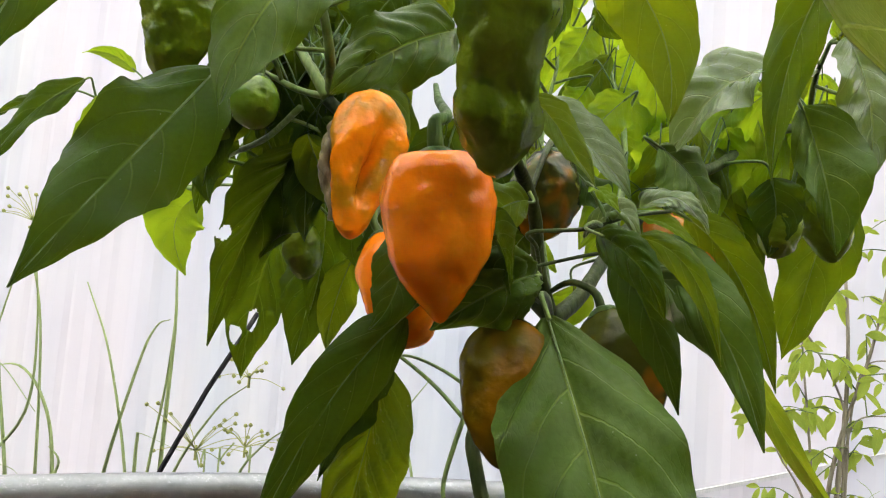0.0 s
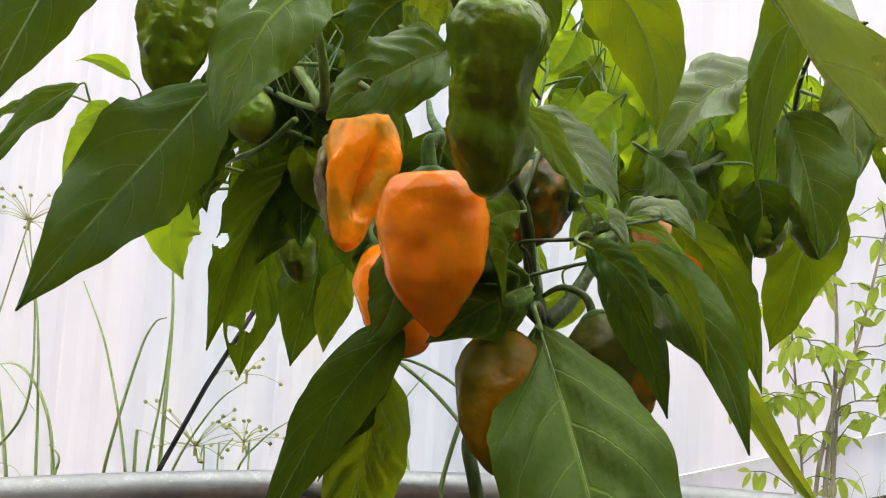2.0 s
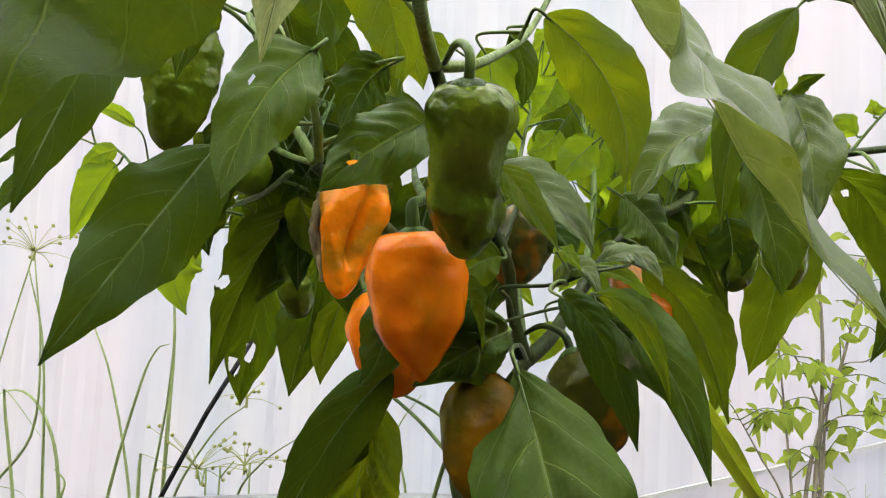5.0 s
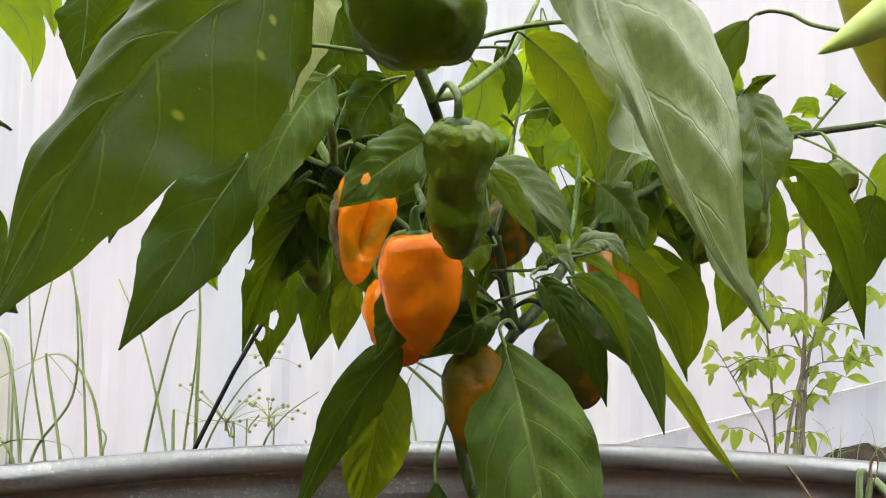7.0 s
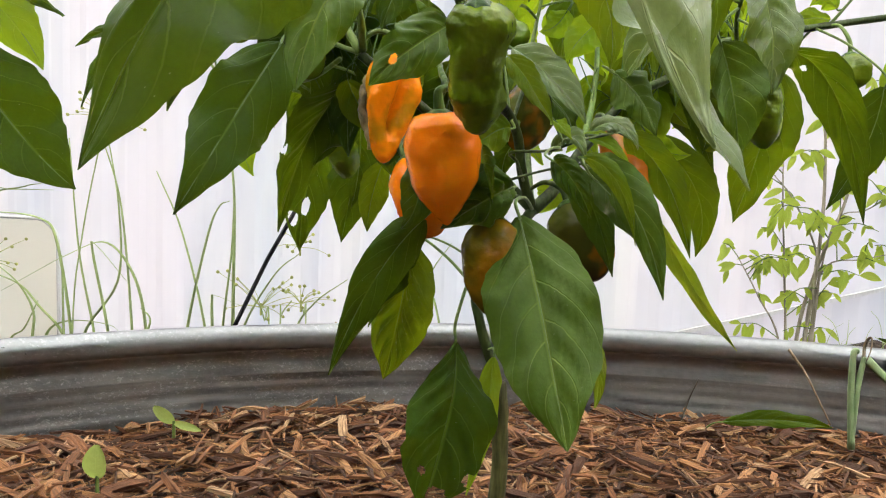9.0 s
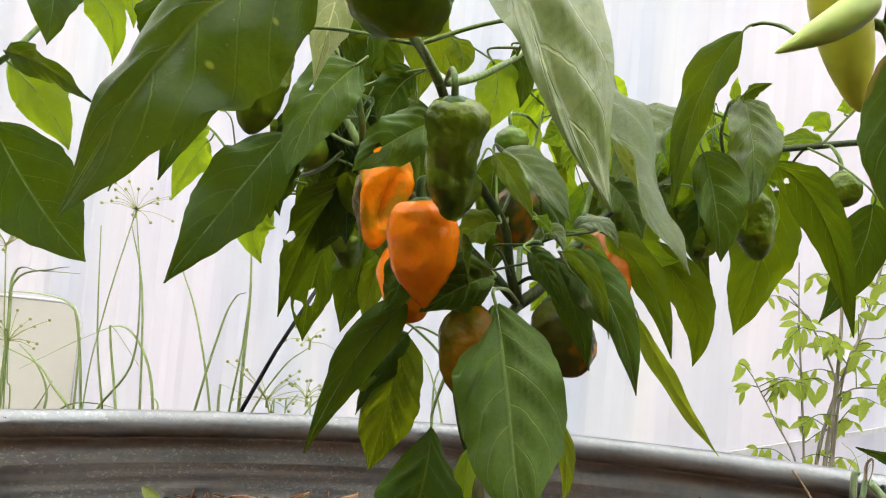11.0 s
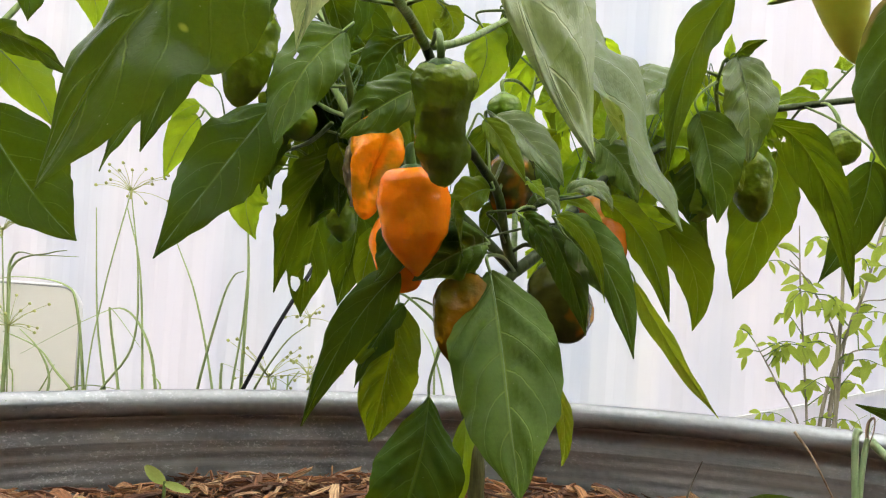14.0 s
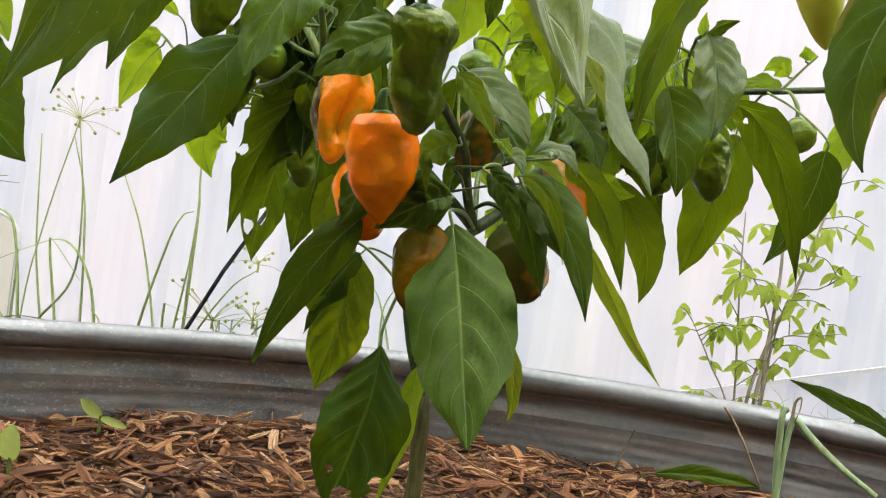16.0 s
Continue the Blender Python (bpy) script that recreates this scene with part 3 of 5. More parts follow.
roof_back.matrix_world = Matrix(((1, 0, 0, 0), (0, 0, 1, -4.3), (0, -1, 0, 2.62), (0, 0, 0, 1)))

gb = bmesh.new()
bmesh.ops.create_grid(gb, x_segments=60, y_segments=60, size=60)
for v in gb.verts:
    v.co.z = 0.02 * noise.noise(v.co * 0.3) - 0.02
tagged(part("ground", gb, GROUND), "pale dusty trodden ground", "ground", "", "structure")

# ---- the round steel tank ----
TX, TY, TR, RIM, BED = 0.2437, -0.595, 1.083, 0.600, 0.502


def revolve(name, profile, segs, closed):
    verts, faces = [], []
    n = len(profile)
    for k in range(segs):
        a = 2 * math.pi * k / segs
        dent = 0.0015 * noise.noise(Vector((math.cos(a) * 3, math.sin(a) * 3, 1.0)))
        for r, z in profile:
            verts.append(((r + dent) * math.cos(a), (r + dent) * math.sin(a), z))
    for k in range(segs):
        for i in range(n if closed else n - 1):
            a, b = k * n + i, k * n + (i + 1) % n
            c, d = ((k + 1) % segs) * n + i, ((k + 1) % segs) * n + (i + 1) % n
            faces.append((a, c, d, b))
    return mesh(name, verts, faces)


tank = thing("stock_tank", (TX, TY, 0.0), "round galvanised steel stock tank used as a raised bed", "planter")
roll = [(TR + 0.0145 * math.cos(a), RIM - 0.0145 + 0.0145 * math.sin(a)) for a in [2 * math.pi * i / 20 for i in range(20)]]
part("rolled_rim", revolve("rolled_rim", roll, 320, True), STEEL, tank, "rolled shiny steel rim")
inner = [(TR - 0.002, RIM - 0.027), (TR + 0.006, RIM - 0.034), (TR + 0.007, RIM - 0.046), (TR - 0.001, RIM - 0.056)]
z = RIM - 0.058
while z > 0.03:
    drop = RIM - 0.058 - z
    inner.append((TR + 0.001 - 0.0010 * math.cos(drop / 0.042 * 2 * math.pi) - 0.00035 * math.cos(drop / 0.0135 * 2 * math.pi), z))
    z -= 0.0022 if z > 0.45 else 0.01
inner.append((TR, 0.0))
outer = [(r + 0.0015, q) for r, q in reversed(inner)]
part("tank_wall", revolve("tank_wall", inner + outer, 320, True), DUSTY_STEEL, tank, "dull corrugated steel wall")

# ---- the bed ----


def bed_height(x, y):
    """The uneven top of the mulch, with hollows and heaps."""
    return 0.013 * noise.noise(Vector((x * 9, y * 9, 0))) + 0.009 * noise.noise(Vector((x * 26, y * 26, 5)))


mv, mf = [(0.0, 0.0, 0.0)], []
rings, segs = 70, 180
for i in range(1, rings + 1):
    r = (TR - 0.008) * i / rings
    for k in range(segs):
        a = 2 * math.pi * k / segs
        x, y = r * math.cos(a), r * math.sin(a)
        mv.append((x, y, bed_height(x, y)))
for k in range(segs):
    mf.append((0, 1 + k, 1 + (k + 1) % segs))
for i in range(rings - 1):
    for k in range(segs):
        a, b = 1 + i * segs + k, 1 + i * segs + (k + 1) % segs
        mf.append((a, a + segs, b + segs, b))
mulch = part("mulch", mesh("mulch", mv, mf), SOIL)
mulch.location = (TX, TY, BED - 0.008)
tagged(mulch, "reddish brown shredded bark mulch filling the steel tank", "mulch", "", "stuff")
bpy.context.view_layer.update()


def chip_shape(rng):
    """A splinter of bark: a bent, tapered, split slab, one unit long."""
    w, h = rng.choice((0.018, 0.028, 0.04, 0.055, 0.075, 0.105, 0.13, 0.16)) * rng.uniform(0.8, 1.2), rng.uniform(0.04, 0.12)
    bend, skew = rng.uniform(-0.10, 0.10), rng.uniform(-0.12, 0.12)
    v, f = [], []
    for i, x in enumerate((-0.5, -0.2, 0.15, 0.5)):
        taper = (rng.uniform(0.25, 0.8), 1.0, rng.uniform(0.8, 1.05), rng.uniform(0.2, 0.8))[i]
        zc = bend * (1 - 4 * x * x)
        yc = skew * x + rng.uniform(-0.02, 0.02)
        for sy, sz in ((-1, -1), (1, -1), (1, 1), (-1, 1)):
            v.append(Vector((x + rng.uniform(-0.05, 0.05) * (i in (0, 3)), yc + sy * w / 2 * taper * rng.uniform(0.8, 1.2), zc + sz * h / 2 * taper * rng.uniform(0.7, 1.2))))
    for i in range(3):
        for k in range(4):
            a, b = i * 4 + k, i * 4 + (k + 1) % 4
            f.append((a, b, b + 4, a + 4))
    f += [(3, 2, 1, 0), (12, 13, 14, 15)]
    return v, f, [(q.x, q.y + q.z) for q in v]


def chip_pose(rng, x, y, z, size):
    tilt = max(-18, min(18, rng.gauss(0, 12)))
    lean = max(-34, min(34, rng.gauss(0, 24)))
    return pose(x, y, z, lean, tilt, rng.uniform(0, 360)) @ Matrix.Diagonal((size, size, size, 1))


crng = random.Random(11)
SHAPES = [chip_shape(crng) for _ in range(30)]
jv, jf, ju = [], [], []
count = 0
while count < 36000:
    near = crng.random() < 0.5
    x, y = (crng.uniform(-0.55, 0.75), crng.uniform(-0.05, 0.49)) if near else (crng.uniform(-0.83, 1.32), crng.uniform(-1.67, 0.48))
    if math.hypot(x - TX, y - TY) > TR - 0.02:
        continue
    v, f, uv = SHAPES[crng.randrange(30)]
    m = chip_pose(crng, x - TX, y - TY, bed_height(x - TX, y - TY) + crng.uniform(-0.001, 0.013), crng.choice((0.007, 0.010, 0.013, 0.017, 0.022, 0.028, 0.036, 0.05)) * crng.uniform(0.8, 1.2))
    base = len(jv)
    jv += [m @ q for q in v]
    ju += uv
    jf += [tuple(base + i for i in face) for face in f]
    count += 1
tagged(part("loose_chips", mesh("loose_chips", jv, jf, ju), CHIPS, mulch, smooth=False), "fine shredded bark", kind="stuff")

# ---- outside the tank ----


def mound():
    v, f = [], []
    nx, ny = 60, 40
    for j in range(ny + 1):
        for i in range(nx + 1):
            x, y = -0.75 + 1.5 * i / nx, -0.36 + 0.72 * j / ny
            d = max(0.0, 1 - (x / 0.75) ** 2 - (y / 0.36) ** 2 + 0.12 * noise.noise(Vector((x * 4, y * 4, 7))))
            v.append((x, y, 0.565 * d ** 0.25 + (0.035 * noise.noise(Vector((x * 9, y * 9, 2))) + 0.02 * noise.noise(Vector((x * 30, y * 30, 2)))) * d ** 0.3 - 0.03))
    for j in range(ny):
        for i in range(nx):
            k = j * (nx + 1) + i
            f.append((k, k + 1, k + nx + 2, k + nx + 1))
    ob = part("soil_mound", mesh("soil_mound", v, f), SOIL)
    ob.location = (1.15, 1.02, 0.0)
    return tagged(ob, "heap of dark bare soil beside the white wall", "mound")


mound()


def rounded_panel(at, width, height, radius, label):
    """A thin standing sheet of white plastic with rounded upper corners and a rolled border."""
    ob = thing("plastic_panel", at, label, "panel")
    edge = [(-width / 2, 0.0)]
    for cx, a0 in ((-width / 2 + radius, 180.0), (width / 2 - radius, 90.0)):
        edge += [(cx + radius * math.cos(radians(a0 - 9 * i)), height - radius + radius * math.sin(radians(a0 - 9 * i))) for i in range(11)]
    edge.append((width / 2, 0.0))
    n = len(edge)
    verts = [(x, y, z) for y in (0.0, 0.004) for x, z in edge]
    faces = [tuple(range(n)), tuple(range(2 * n - 1, n - 1, -1))] + [(i, i + n, (i + 1) % n + n, (i + 1) % n) for i in range(n)]
    part("sheet", mesh("sheet", verts, faces), SHEET, ob, smooth=False)
    v, f = tube([Vector((x, -0.002, z)) for x, z in edge], (0.0032, 0.0032), 8)
    part("border", mesh("border", v, f), BATTEN, ob)
    return ob


rounded_panel((-1.16, 0.80, -0.012), 0.74, 0.682, 0.045, "white plastic panel with rounded corners")

# ---- the plants ----
plant = thing("pepper_plant", (0.032, 0.095, BED), "bushy green habanero pepper plant with orange and green fruit", "plant")
left_plant = thing("pepper_plant", (-0.52, 0.10, BED), "leafy green pepper plant beside the first", "plant")
right_plant = thing("pepper_plant", (0.56, -0.02, BED), "green pepper plant with long pale yellow fruit", "plant")

branch(plant, [(0.030, 0.093, 0.490), (0.037, 0.093, 0.563), (0.033, 0.093, 0.630)], 0.0072, 0.0056, WOODY_STEM, "stem")
branch(plant, [(0.033, 0.093, 0.629), (0.017, 0.095, 0.675), (0.016, 0.105, 0.702), (0.051, 0.130, 0.756)], 0.0036, 0.0042, OLD_STEM, "branch")
branch(plant, [(0.051, 0.130, 0.756), (0.067, 0.150, 0.772), (0.086, 0.180, 0.802), (0.117, 0.210, 0.842), (0.133, 0.200, 0.855), (0.159, 0.220, 0.869), (0.204, 0.260, 0.904), (0.309, 0.300, 0.929), (0.357, 0.310, 0.938), (0.430, 0.320, 0.952)], 0.0048, 0.0028, OLD_STEM, "branch")
branch(plant, [(0.050, 0.130, 0.758), (0.042, 0.125, 0.782), (0.037, 0.110, 0.812), (0.026, 0.070, 0.832), (0.011, 0.030, 0.852), (0.007, -0.008, 0.875), (0.003, -0.021, 0.887)], 0.0042, 0.0030, OLD_STEM, "branch")
branch(plant, [(0.003, -0.021, 0.887), (0.002, -0.060, 0.892), (0.006, -0.110, 0.887), (0.010, -0.150, 0.889), (0.017, -0.170, 0.900)], 0.0030, 0.0022, GREEN_STEM, "branch")
branch(plant, [(0.003, -0.021, 0.887), (0.016, 0.000, 0.895), (0.027, 0.040, 0.914), (0.043, 0.090, 0.945), (0.059, 0.120, 0.987)], 0.0028, 0.0018, GREEN_STEM, "branch")
branch(plant, [(0.050, 0.130, 0.757), (0.014, 0.130, 0.790), (-0.035, 0.110, 0.830), (-0.076, 0.087, 0.863)], 0.0042, 0.0036, OLD_STEM, "branch")
branch(plant, [(-0.076, 0.087, 0.864), (-0.084, 0.090, 0.876), (-0.100, 0.100, 0.898), (-0.117, 0.120, 0.925), (-0.146, 0.150, 0.977)], 0.0034, 0.0026, GREEN_STEM, "branch")
branch(plant, [(-0.074, 0.087, 0.866), (-0.072, 0.070, 0.883), (-0.075, 0.060, 0.901), (-0.082, 0.055, 0.915), (-0.100, 0.070, 0.941)], 0.0030, 0.0022, GREEN_STEM, "branch")
branch(plant, [(-0.077, 0.087, 0.864), (-0.096, 0.100, 0.871), (-0.115, 0.110, 0.881), (-0.146, 0.130, 0.899)], 0.0020, 0.0014, GREEN_STEM, "branch")
branch(plant, [(0.043, 0.120, 0.778), (0.039, 0.085, 0.791), (0.035, 0.073, 0.797), (0.061, 0.060, 0.799), (0.080, 0.060, 0.806), (0.101, 0.075, 0.812)], 0.0012, 0.0009, OLD_STEM, "branch")
branch(plant, [(0.043, 0.120, 0.765), (0.028, 0.060, 0.774), (0.056, 0.060, 0.785), (0.083, 0.060, 0.791)], 0.0011, 0.0008, OLD_STEM, "branch")
branch(plant, [(-0.094, 0.100, 0.861), (-0.126, 0.140, 0.852), (-0.172, 0.190, 0.848), (-0.230, 0.260, 0.838), (-0.307, 0.300, 0.907), (-0.340, 0.310, 0.918)], 0.0020, 0.0012, GREEN_STEM, "branch")
branch(plant, [(0.086, 0.180, 0.802), (0.097, 0.230, 0.851), (0.099, 0.260, 0.903), (0.090, 0.300, 0.962)], 0.0030, 0.0016, GREEN_STEM, "branch")
branch(plant, [(0.309, 0.300, 0.929), (0.324, 0.300, 0.949), (0.338, 0.300, 0.966)], 0.0016, 0.0010, GREEN_STEM, "branch")
branch(plant, [(0.208, 0.200, 0.886), (0.196, 0.160, 0.906), (0.197, 0.140, 0.924)], 0.0020, 0.0012, GREEN_STEM, "branch")
branch(plant, [(0.086, 0.180, 0.802), (0.125, 0.250, 0.850), (0.145, 0.280, 0.885), (0.155, 0.290, 0.915)], 0.0026, 0.0014, GREEN_STEM, "branch")
branch(plant, [(0.204, 0.260, 0.904), (0.220, 0.290, 0.912), (0.235, 0.310, 0.922)], 0.0020, 0.0012, GREEN_STEM, "branch")
branch(plant, [(0.050, 0.130, 0.757), (0.042, 0.200, 0.820), (0.040, 0.260, 0.890), (0.050, 0.280, 0.960)], 0.0028, 0.0014, GREEN_STEM, "branch")
branch(left_plant, [(-0.404, 0.070, 0.908), (-0.365, 0.060, 0.915), (-0.354, 0.120, 0.996), (-0.319, 0.120, 1.024)], 0.0030, 0.0015, GREEN_STEM, "branch")
branch(left_plant, [(-0.52, 0.10, 0.49), (-0.50, 0.09, 0.70), (-0.44, 0.07, 0.86), (-0.404, 0.070, 0.908)], 0.006, 0.004, WOODY_STEM, "stem")
branch(right_plant, [(0.56, -0.02, 0.49), (0.54, -0.01, 0.70), (0.47, 0.0, 0.90)], 0.007, 0.0046, WOODY_STEM, "stem")
branch(right_plant, [(0.47, 0.0, 0.90), (0.38, 0.0, 0.917), (0.277, 0.000, 0.919), (0.256, 0.000, 0.936), (0.245, 0.000, 0.941), (0.252, 0.010, 0.960), (0.255, 0.020, 0.978)], 0.0044, 0.0022, GREEN_STEM, "branch")
branch(right_plant, [(0.277, 0.000, 0.919), (0.284, 0.030, 0.961), (0.262, 0.040, 0.950), (0.247, 0.060, 0.948), (0.232, 0.085, 0.959), (0.222, 0.095, 0.969), (0.210, 0.100, 0.973), (0.202, 0.100, 0.971)], 0.0016, 0.0013, GREEN_STEM, "branch")
fruit(plant, (-0.004, -0.008, 0.817), (0.002, 0.001, 0.750), 0.0451, ORANGE, 3, profile=((0.0, 0.0), (0.012, 0.52), (0.05, 0.76), (0.12, 0.91), (0.25, 1.0), (0.42, 0.99), (0.59, 0.89), (0.73, 0.70), (0.83, 0.48), (0.90, 0.31), (0.955, 0.17), (0.985, 0.10), (1.0, 0.0)), lobes=(4, 0.03), rough=0.07, dents=((0.46, 0.12, 0.11, 0.13), (0.3, -0.25, 0.10, 0.06), (0.72, -0.5, 0.09, 0.05), (0.68, 0.6, 0.08, 0.05), (0.60, -0.05, 0.06, -0.04)), calyx=0.34, anchor=(-0.011, 0.030, 0.855), bend=((-0.001, -0.004, 0.832), (-0.007, 0.012, 0.843)), label="smooth glossy ripe orange habanero fruit")
ripe_hollow = fruit(plant, (-0.049, 0.075, 0.862), (-0.050, 0.054, 0.786), 0.0400, ORANGE_TURNING, 8, profile=((0.0, 0.0), (0.02, 0.45), (0.10, 0.72), (0.22, 0.90), (0.38, 0.95), (0.55, 0.82), (0.70, 0.66), (0.83, 0.50), (0.92, 0.34), (0.98, 0.16), (1.0, 0.0)), sway=((0.0, 0.0), (0.2, 0.04), (0.4, 0.05), (0.6, 0.0), (0.8, -0.02), (1.0, 0.0)), lobes=(3, 0.06), rough=0.07, dents=((0.42, -0.75, 0.20, 0.62), (0.62, -0.45, 0.16, 0.66), (0.24, -0.5, 0.08, -0.14), (0.80, -0.3, 0.07, -0.10), (0.24, 0.6, 0.1, 0.12), (0.6, 1.3, 0.12, 0.2), (0.52, 0.50, 0.09, -0.14)), calyx=0.3, label="wrinkled glossy orange habanero fruit with a deep hollow")
dried_lobe(plant, ripe_hollow, (-0.060, 0.070, 0.855), (-0.0655, 0.066, 0.828), (-0.058, 0.058, 0.795), 0.0075)
fruit(plant, (-0.036, 0.060, 0.790), (-0.012, 0.045, 0.739), 0.0345, ORANGE, 15, widest=0.40, point=3.0, blunt=0.5, lobes=(3, 0.08), rough=0.08, label="orange habanero fruit half hidden by leaves")
fruit(plant, (0.029, 0.032, 0.754), (0.030, 0.012, 0.694), 0.0390, BROWN_TURNING, 21, widest=0.34, point=2.3, blunt=0.62, lobes=(3, 0.06), rough=0.07, dents=((0.3, 0.2, 0.15, 0.10),), label="brownish green habanero fruit turning orange")
fruit(plant, (0.076, 0.115, 0.763), (0.100, 0.100, 0.708), 0.0465, OLIVE_TURNING, 27, widest=0.45, point=2.6, blunt=0.6, lobes=(3, 0.08), rough=0.08, label="brownish green habanero fruit turning orange at its end")
fruit(plant, (0.100, 0.120, 0.818), (0.130, 0.100, 0.769), 0.0265, AMBER_TURNING, 31, widest=0.4, point=2.4, blunt=0.65, lobes=(3, 0.08), rough=0.10, label="shaded orange habanero fruit among leaves")
fruit(plant, (0.046, 0.140, 0.853), (0.038, 0.130, 0.799), 0.0400, OLIVE_TURNING, 36, widest=0.4, point=2.4, blunt=0.65, lobes=(3, 0.08), rough=0.12, label="shaded dark brown habanero fruit among leaves")
fruit(plant, (0.021, -0.062, 0.868), (0.0215, -0.029, 0.803), 0.0350, GREEN_FRUIT, 41, profile=((0.0, 0.0), (0.015, 0.55), (0.06, 0.80), (0.16, 0.97), (0.27, 0.98), (0.40, 0.86), (0.50, 0.81), (0.62, 0.88), (0.74, 0.80), (0.86, 0.60), (0.95, 0.34), (1.0, 0.0)), sway=((0.0, 0.0), (0.2, 0.02), (0.5, -0.06), (0.75, -0.02), (1.0, 0.0)), lobes=(3, 0.05), rough=0.14, dents=((0.45, 0.15, 0.08, 0.08), (0.62, -0.45, 0.08, 0.08), (0.30, 0.7, 0.09, 0.09), (0.30, -0.3, 0.07, -0.05), (0.72, 0.3, 0.07, 0.06), (0.14, 0.1, 0.06, 0.05)), calyx=0.42, anchor=(0.007, -0.020, 0.889), label="long lumpy dark green unripe pepper fruit")
fruit(plant, (0.016, -0.178, 0.908), (0.019, -0.190, 0.862), 0.0443, BLOCKY_GREEN, 47, widest=0.42, point=3.0, blunt=0.5, lobes=(4, 0.09), rough=0.17, dents=((0.60, -0.6, 0.13, 0.70), (0.9, 0.2, 0.1, 0.12), (0.45, 0.7, 0.1, 0.14), (0.75, 0.3, 0.08, 0.08)), anchor=(0.017, -0.170, 0.900), label="round blocky green unripe pepper fruit with a hollow")
fruit(plant, (-0.162, 0.100, 0.955), (-0.171, 0.095, 0.870), 0.0436, GREEN_FRUIT, 53, widest=0.3, point=2.4, blunt=0.6, lobes=(3, 0.09), rough=0.15, dents=((0.6, 0.5, 0.12, 0.25), (0.35, -0.4, 0.1, 0.12), (0.8, -0.2, 0.09, 0.1), (0.45, 0.1, 0.07, -0.08)), label="lumpy green unripe habanero fruit")
fruit(plant, (-0.112, 0.085, 0.873), (-0.115, 0.085, 0.844), 0.0260, LIGHT_GREEN, 57, widest=0.45, point=2.6, blunt=0.55, lobes=(3, 0.05), rough=0.06, label="small light green unripe fruit")
fruit(plant, (0.246, 0.280, 0.881), (0.256, 0.280, 0.814), 0.0347, GREEN_FRUIT, 61, widest=0.35, point=2.6, blunt=0.6, lobes=(3, 0.10), rough=0.12, label="lumpy green unripe habanero fruit on a side branch")
fruit(plant, (0.322, 0.280, 0.901), (0.326, 0.280, 0.869), 0.0342, GREEN_FRUIT, 66, widest=0.5, point=2.8, blunt=0.5, lobes=(4, 0.12), rough=0.10, label="small knobbly green unripe fruit")
fruit(plant, (0.023, 0.220, 0.914), (0.026, 0.220, 0.889), 0.0290, LIGHT_GREEN, 71, widest=0.5, point=2.8, blunt=0.5, lobes=(4, 0.10), rough=0.08, label="small round green unripe fruit")
fruit(plant, (-0.126, 0.225, 0.817), (-0.118, 0.225, 0.772), 0.0260, GREEN_FRUIT, 76, widest=0.45, point=2.6, blunt=0.55, lobes=(3, 0.08), rough=0.10, label="dark green unripe fruit in the shade")
fruit(plant, (0.200, 0.210, 0.842), (0.192, 0.210, 0.807), 0.0250, GREEN_FRUIT, 77, widest=0.45, point=2.6, blunt=0.55, lobes=(3, 0.08), rough=0.10, label="dark green unripe fruit in the shade")
fruit(right_plant, (0.223, 0.000, 0.980), (0.246, 0.000, 0.886), 0.0323, YELLOW_FRUIT, 81, widest=0.3, point=2.2, blunt=0.75, lobes=(3, 0.03), rough=0.03, anchor=(0.255, 0.020, 0.978), label="long smooth yellow pepper fruit")
fruit(right_plant, (0.241, -0.030, 0.942), (0.188, -0.043, 0.905), 0.0190, PALE_FRUIT, 86, profile=((0.0, 0.0), (0.03, 0.6), (0.14, 0.93), (0.32, 1.0), (0.52, 0.86), (0.72, 0.58), (0.87, 0.32), (0.96, 0.14), (1.0, 0.0)), sway=((0.0, 0.0), (0.4, 0.10), (0.75, 0.06), (1.0, 0.0)), lobes=(3, 0.02), rough=0.02, anchor=(0.256, 0.000, 0.936), label="slender pale yellow green pepper fruit")
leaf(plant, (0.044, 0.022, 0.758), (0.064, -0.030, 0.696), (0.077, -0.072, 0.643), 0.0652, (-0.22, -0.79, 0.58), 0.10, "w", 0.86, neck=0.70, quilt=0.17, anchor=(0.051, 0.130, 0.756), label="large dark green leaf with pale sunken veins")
leaf(plant, (-0.016, 0.028, 0.752), (-0.049, 0.030, 0.708), (-0.077, 0.030, 0.644), 0.0301, (0.10, -0.99, -0.08), 0.15, "m", 1.00)
leaf(plant, (-0.020, 0.030, 0.793), (-0.020, 0.022, 0.763), (-0.030, 0.020, 0.745), 0.0238, (0.02, -0.98, 0.20), 0.10, "m", 1.00)
leaf(plant, (0.039, 0.035, 0.774), (0.024, 0.010, 0.766), (-0.003, 0.012, 0.747), 0.0395, (0.45, -0.89, 0.06), -0.35, "w", 0.90, quilt=0.45)
leaf(plant, (0.016, 0.030, 0.793), (0.025, 0.008, 0.780), (0.028, 0.012, 0.764), 0.0210, (-0.49, -0.82, 0.29), 0.40, "m", 0.90)
leaf(plant, (-0.048, 0.170, 0.722), (-0.058, 0.185, 0.665), (-0.073, 0.191, 0.598), 0.0560, (-0.08, -0.99, -0.15), 0.30, "g", 0.85, quilt=0.55, neck=0.8, lop=-0.1, anchor=(0.020, 0.098, 0.690))
leaf(plant, (-0.041, 0.160, 0.722), (-0.064, 0.165, 0.692), (-0.083, 0.170, 0.648), 0.0272, (-0.49, -0.86, 0.14), 0.20, "m", 1.00)
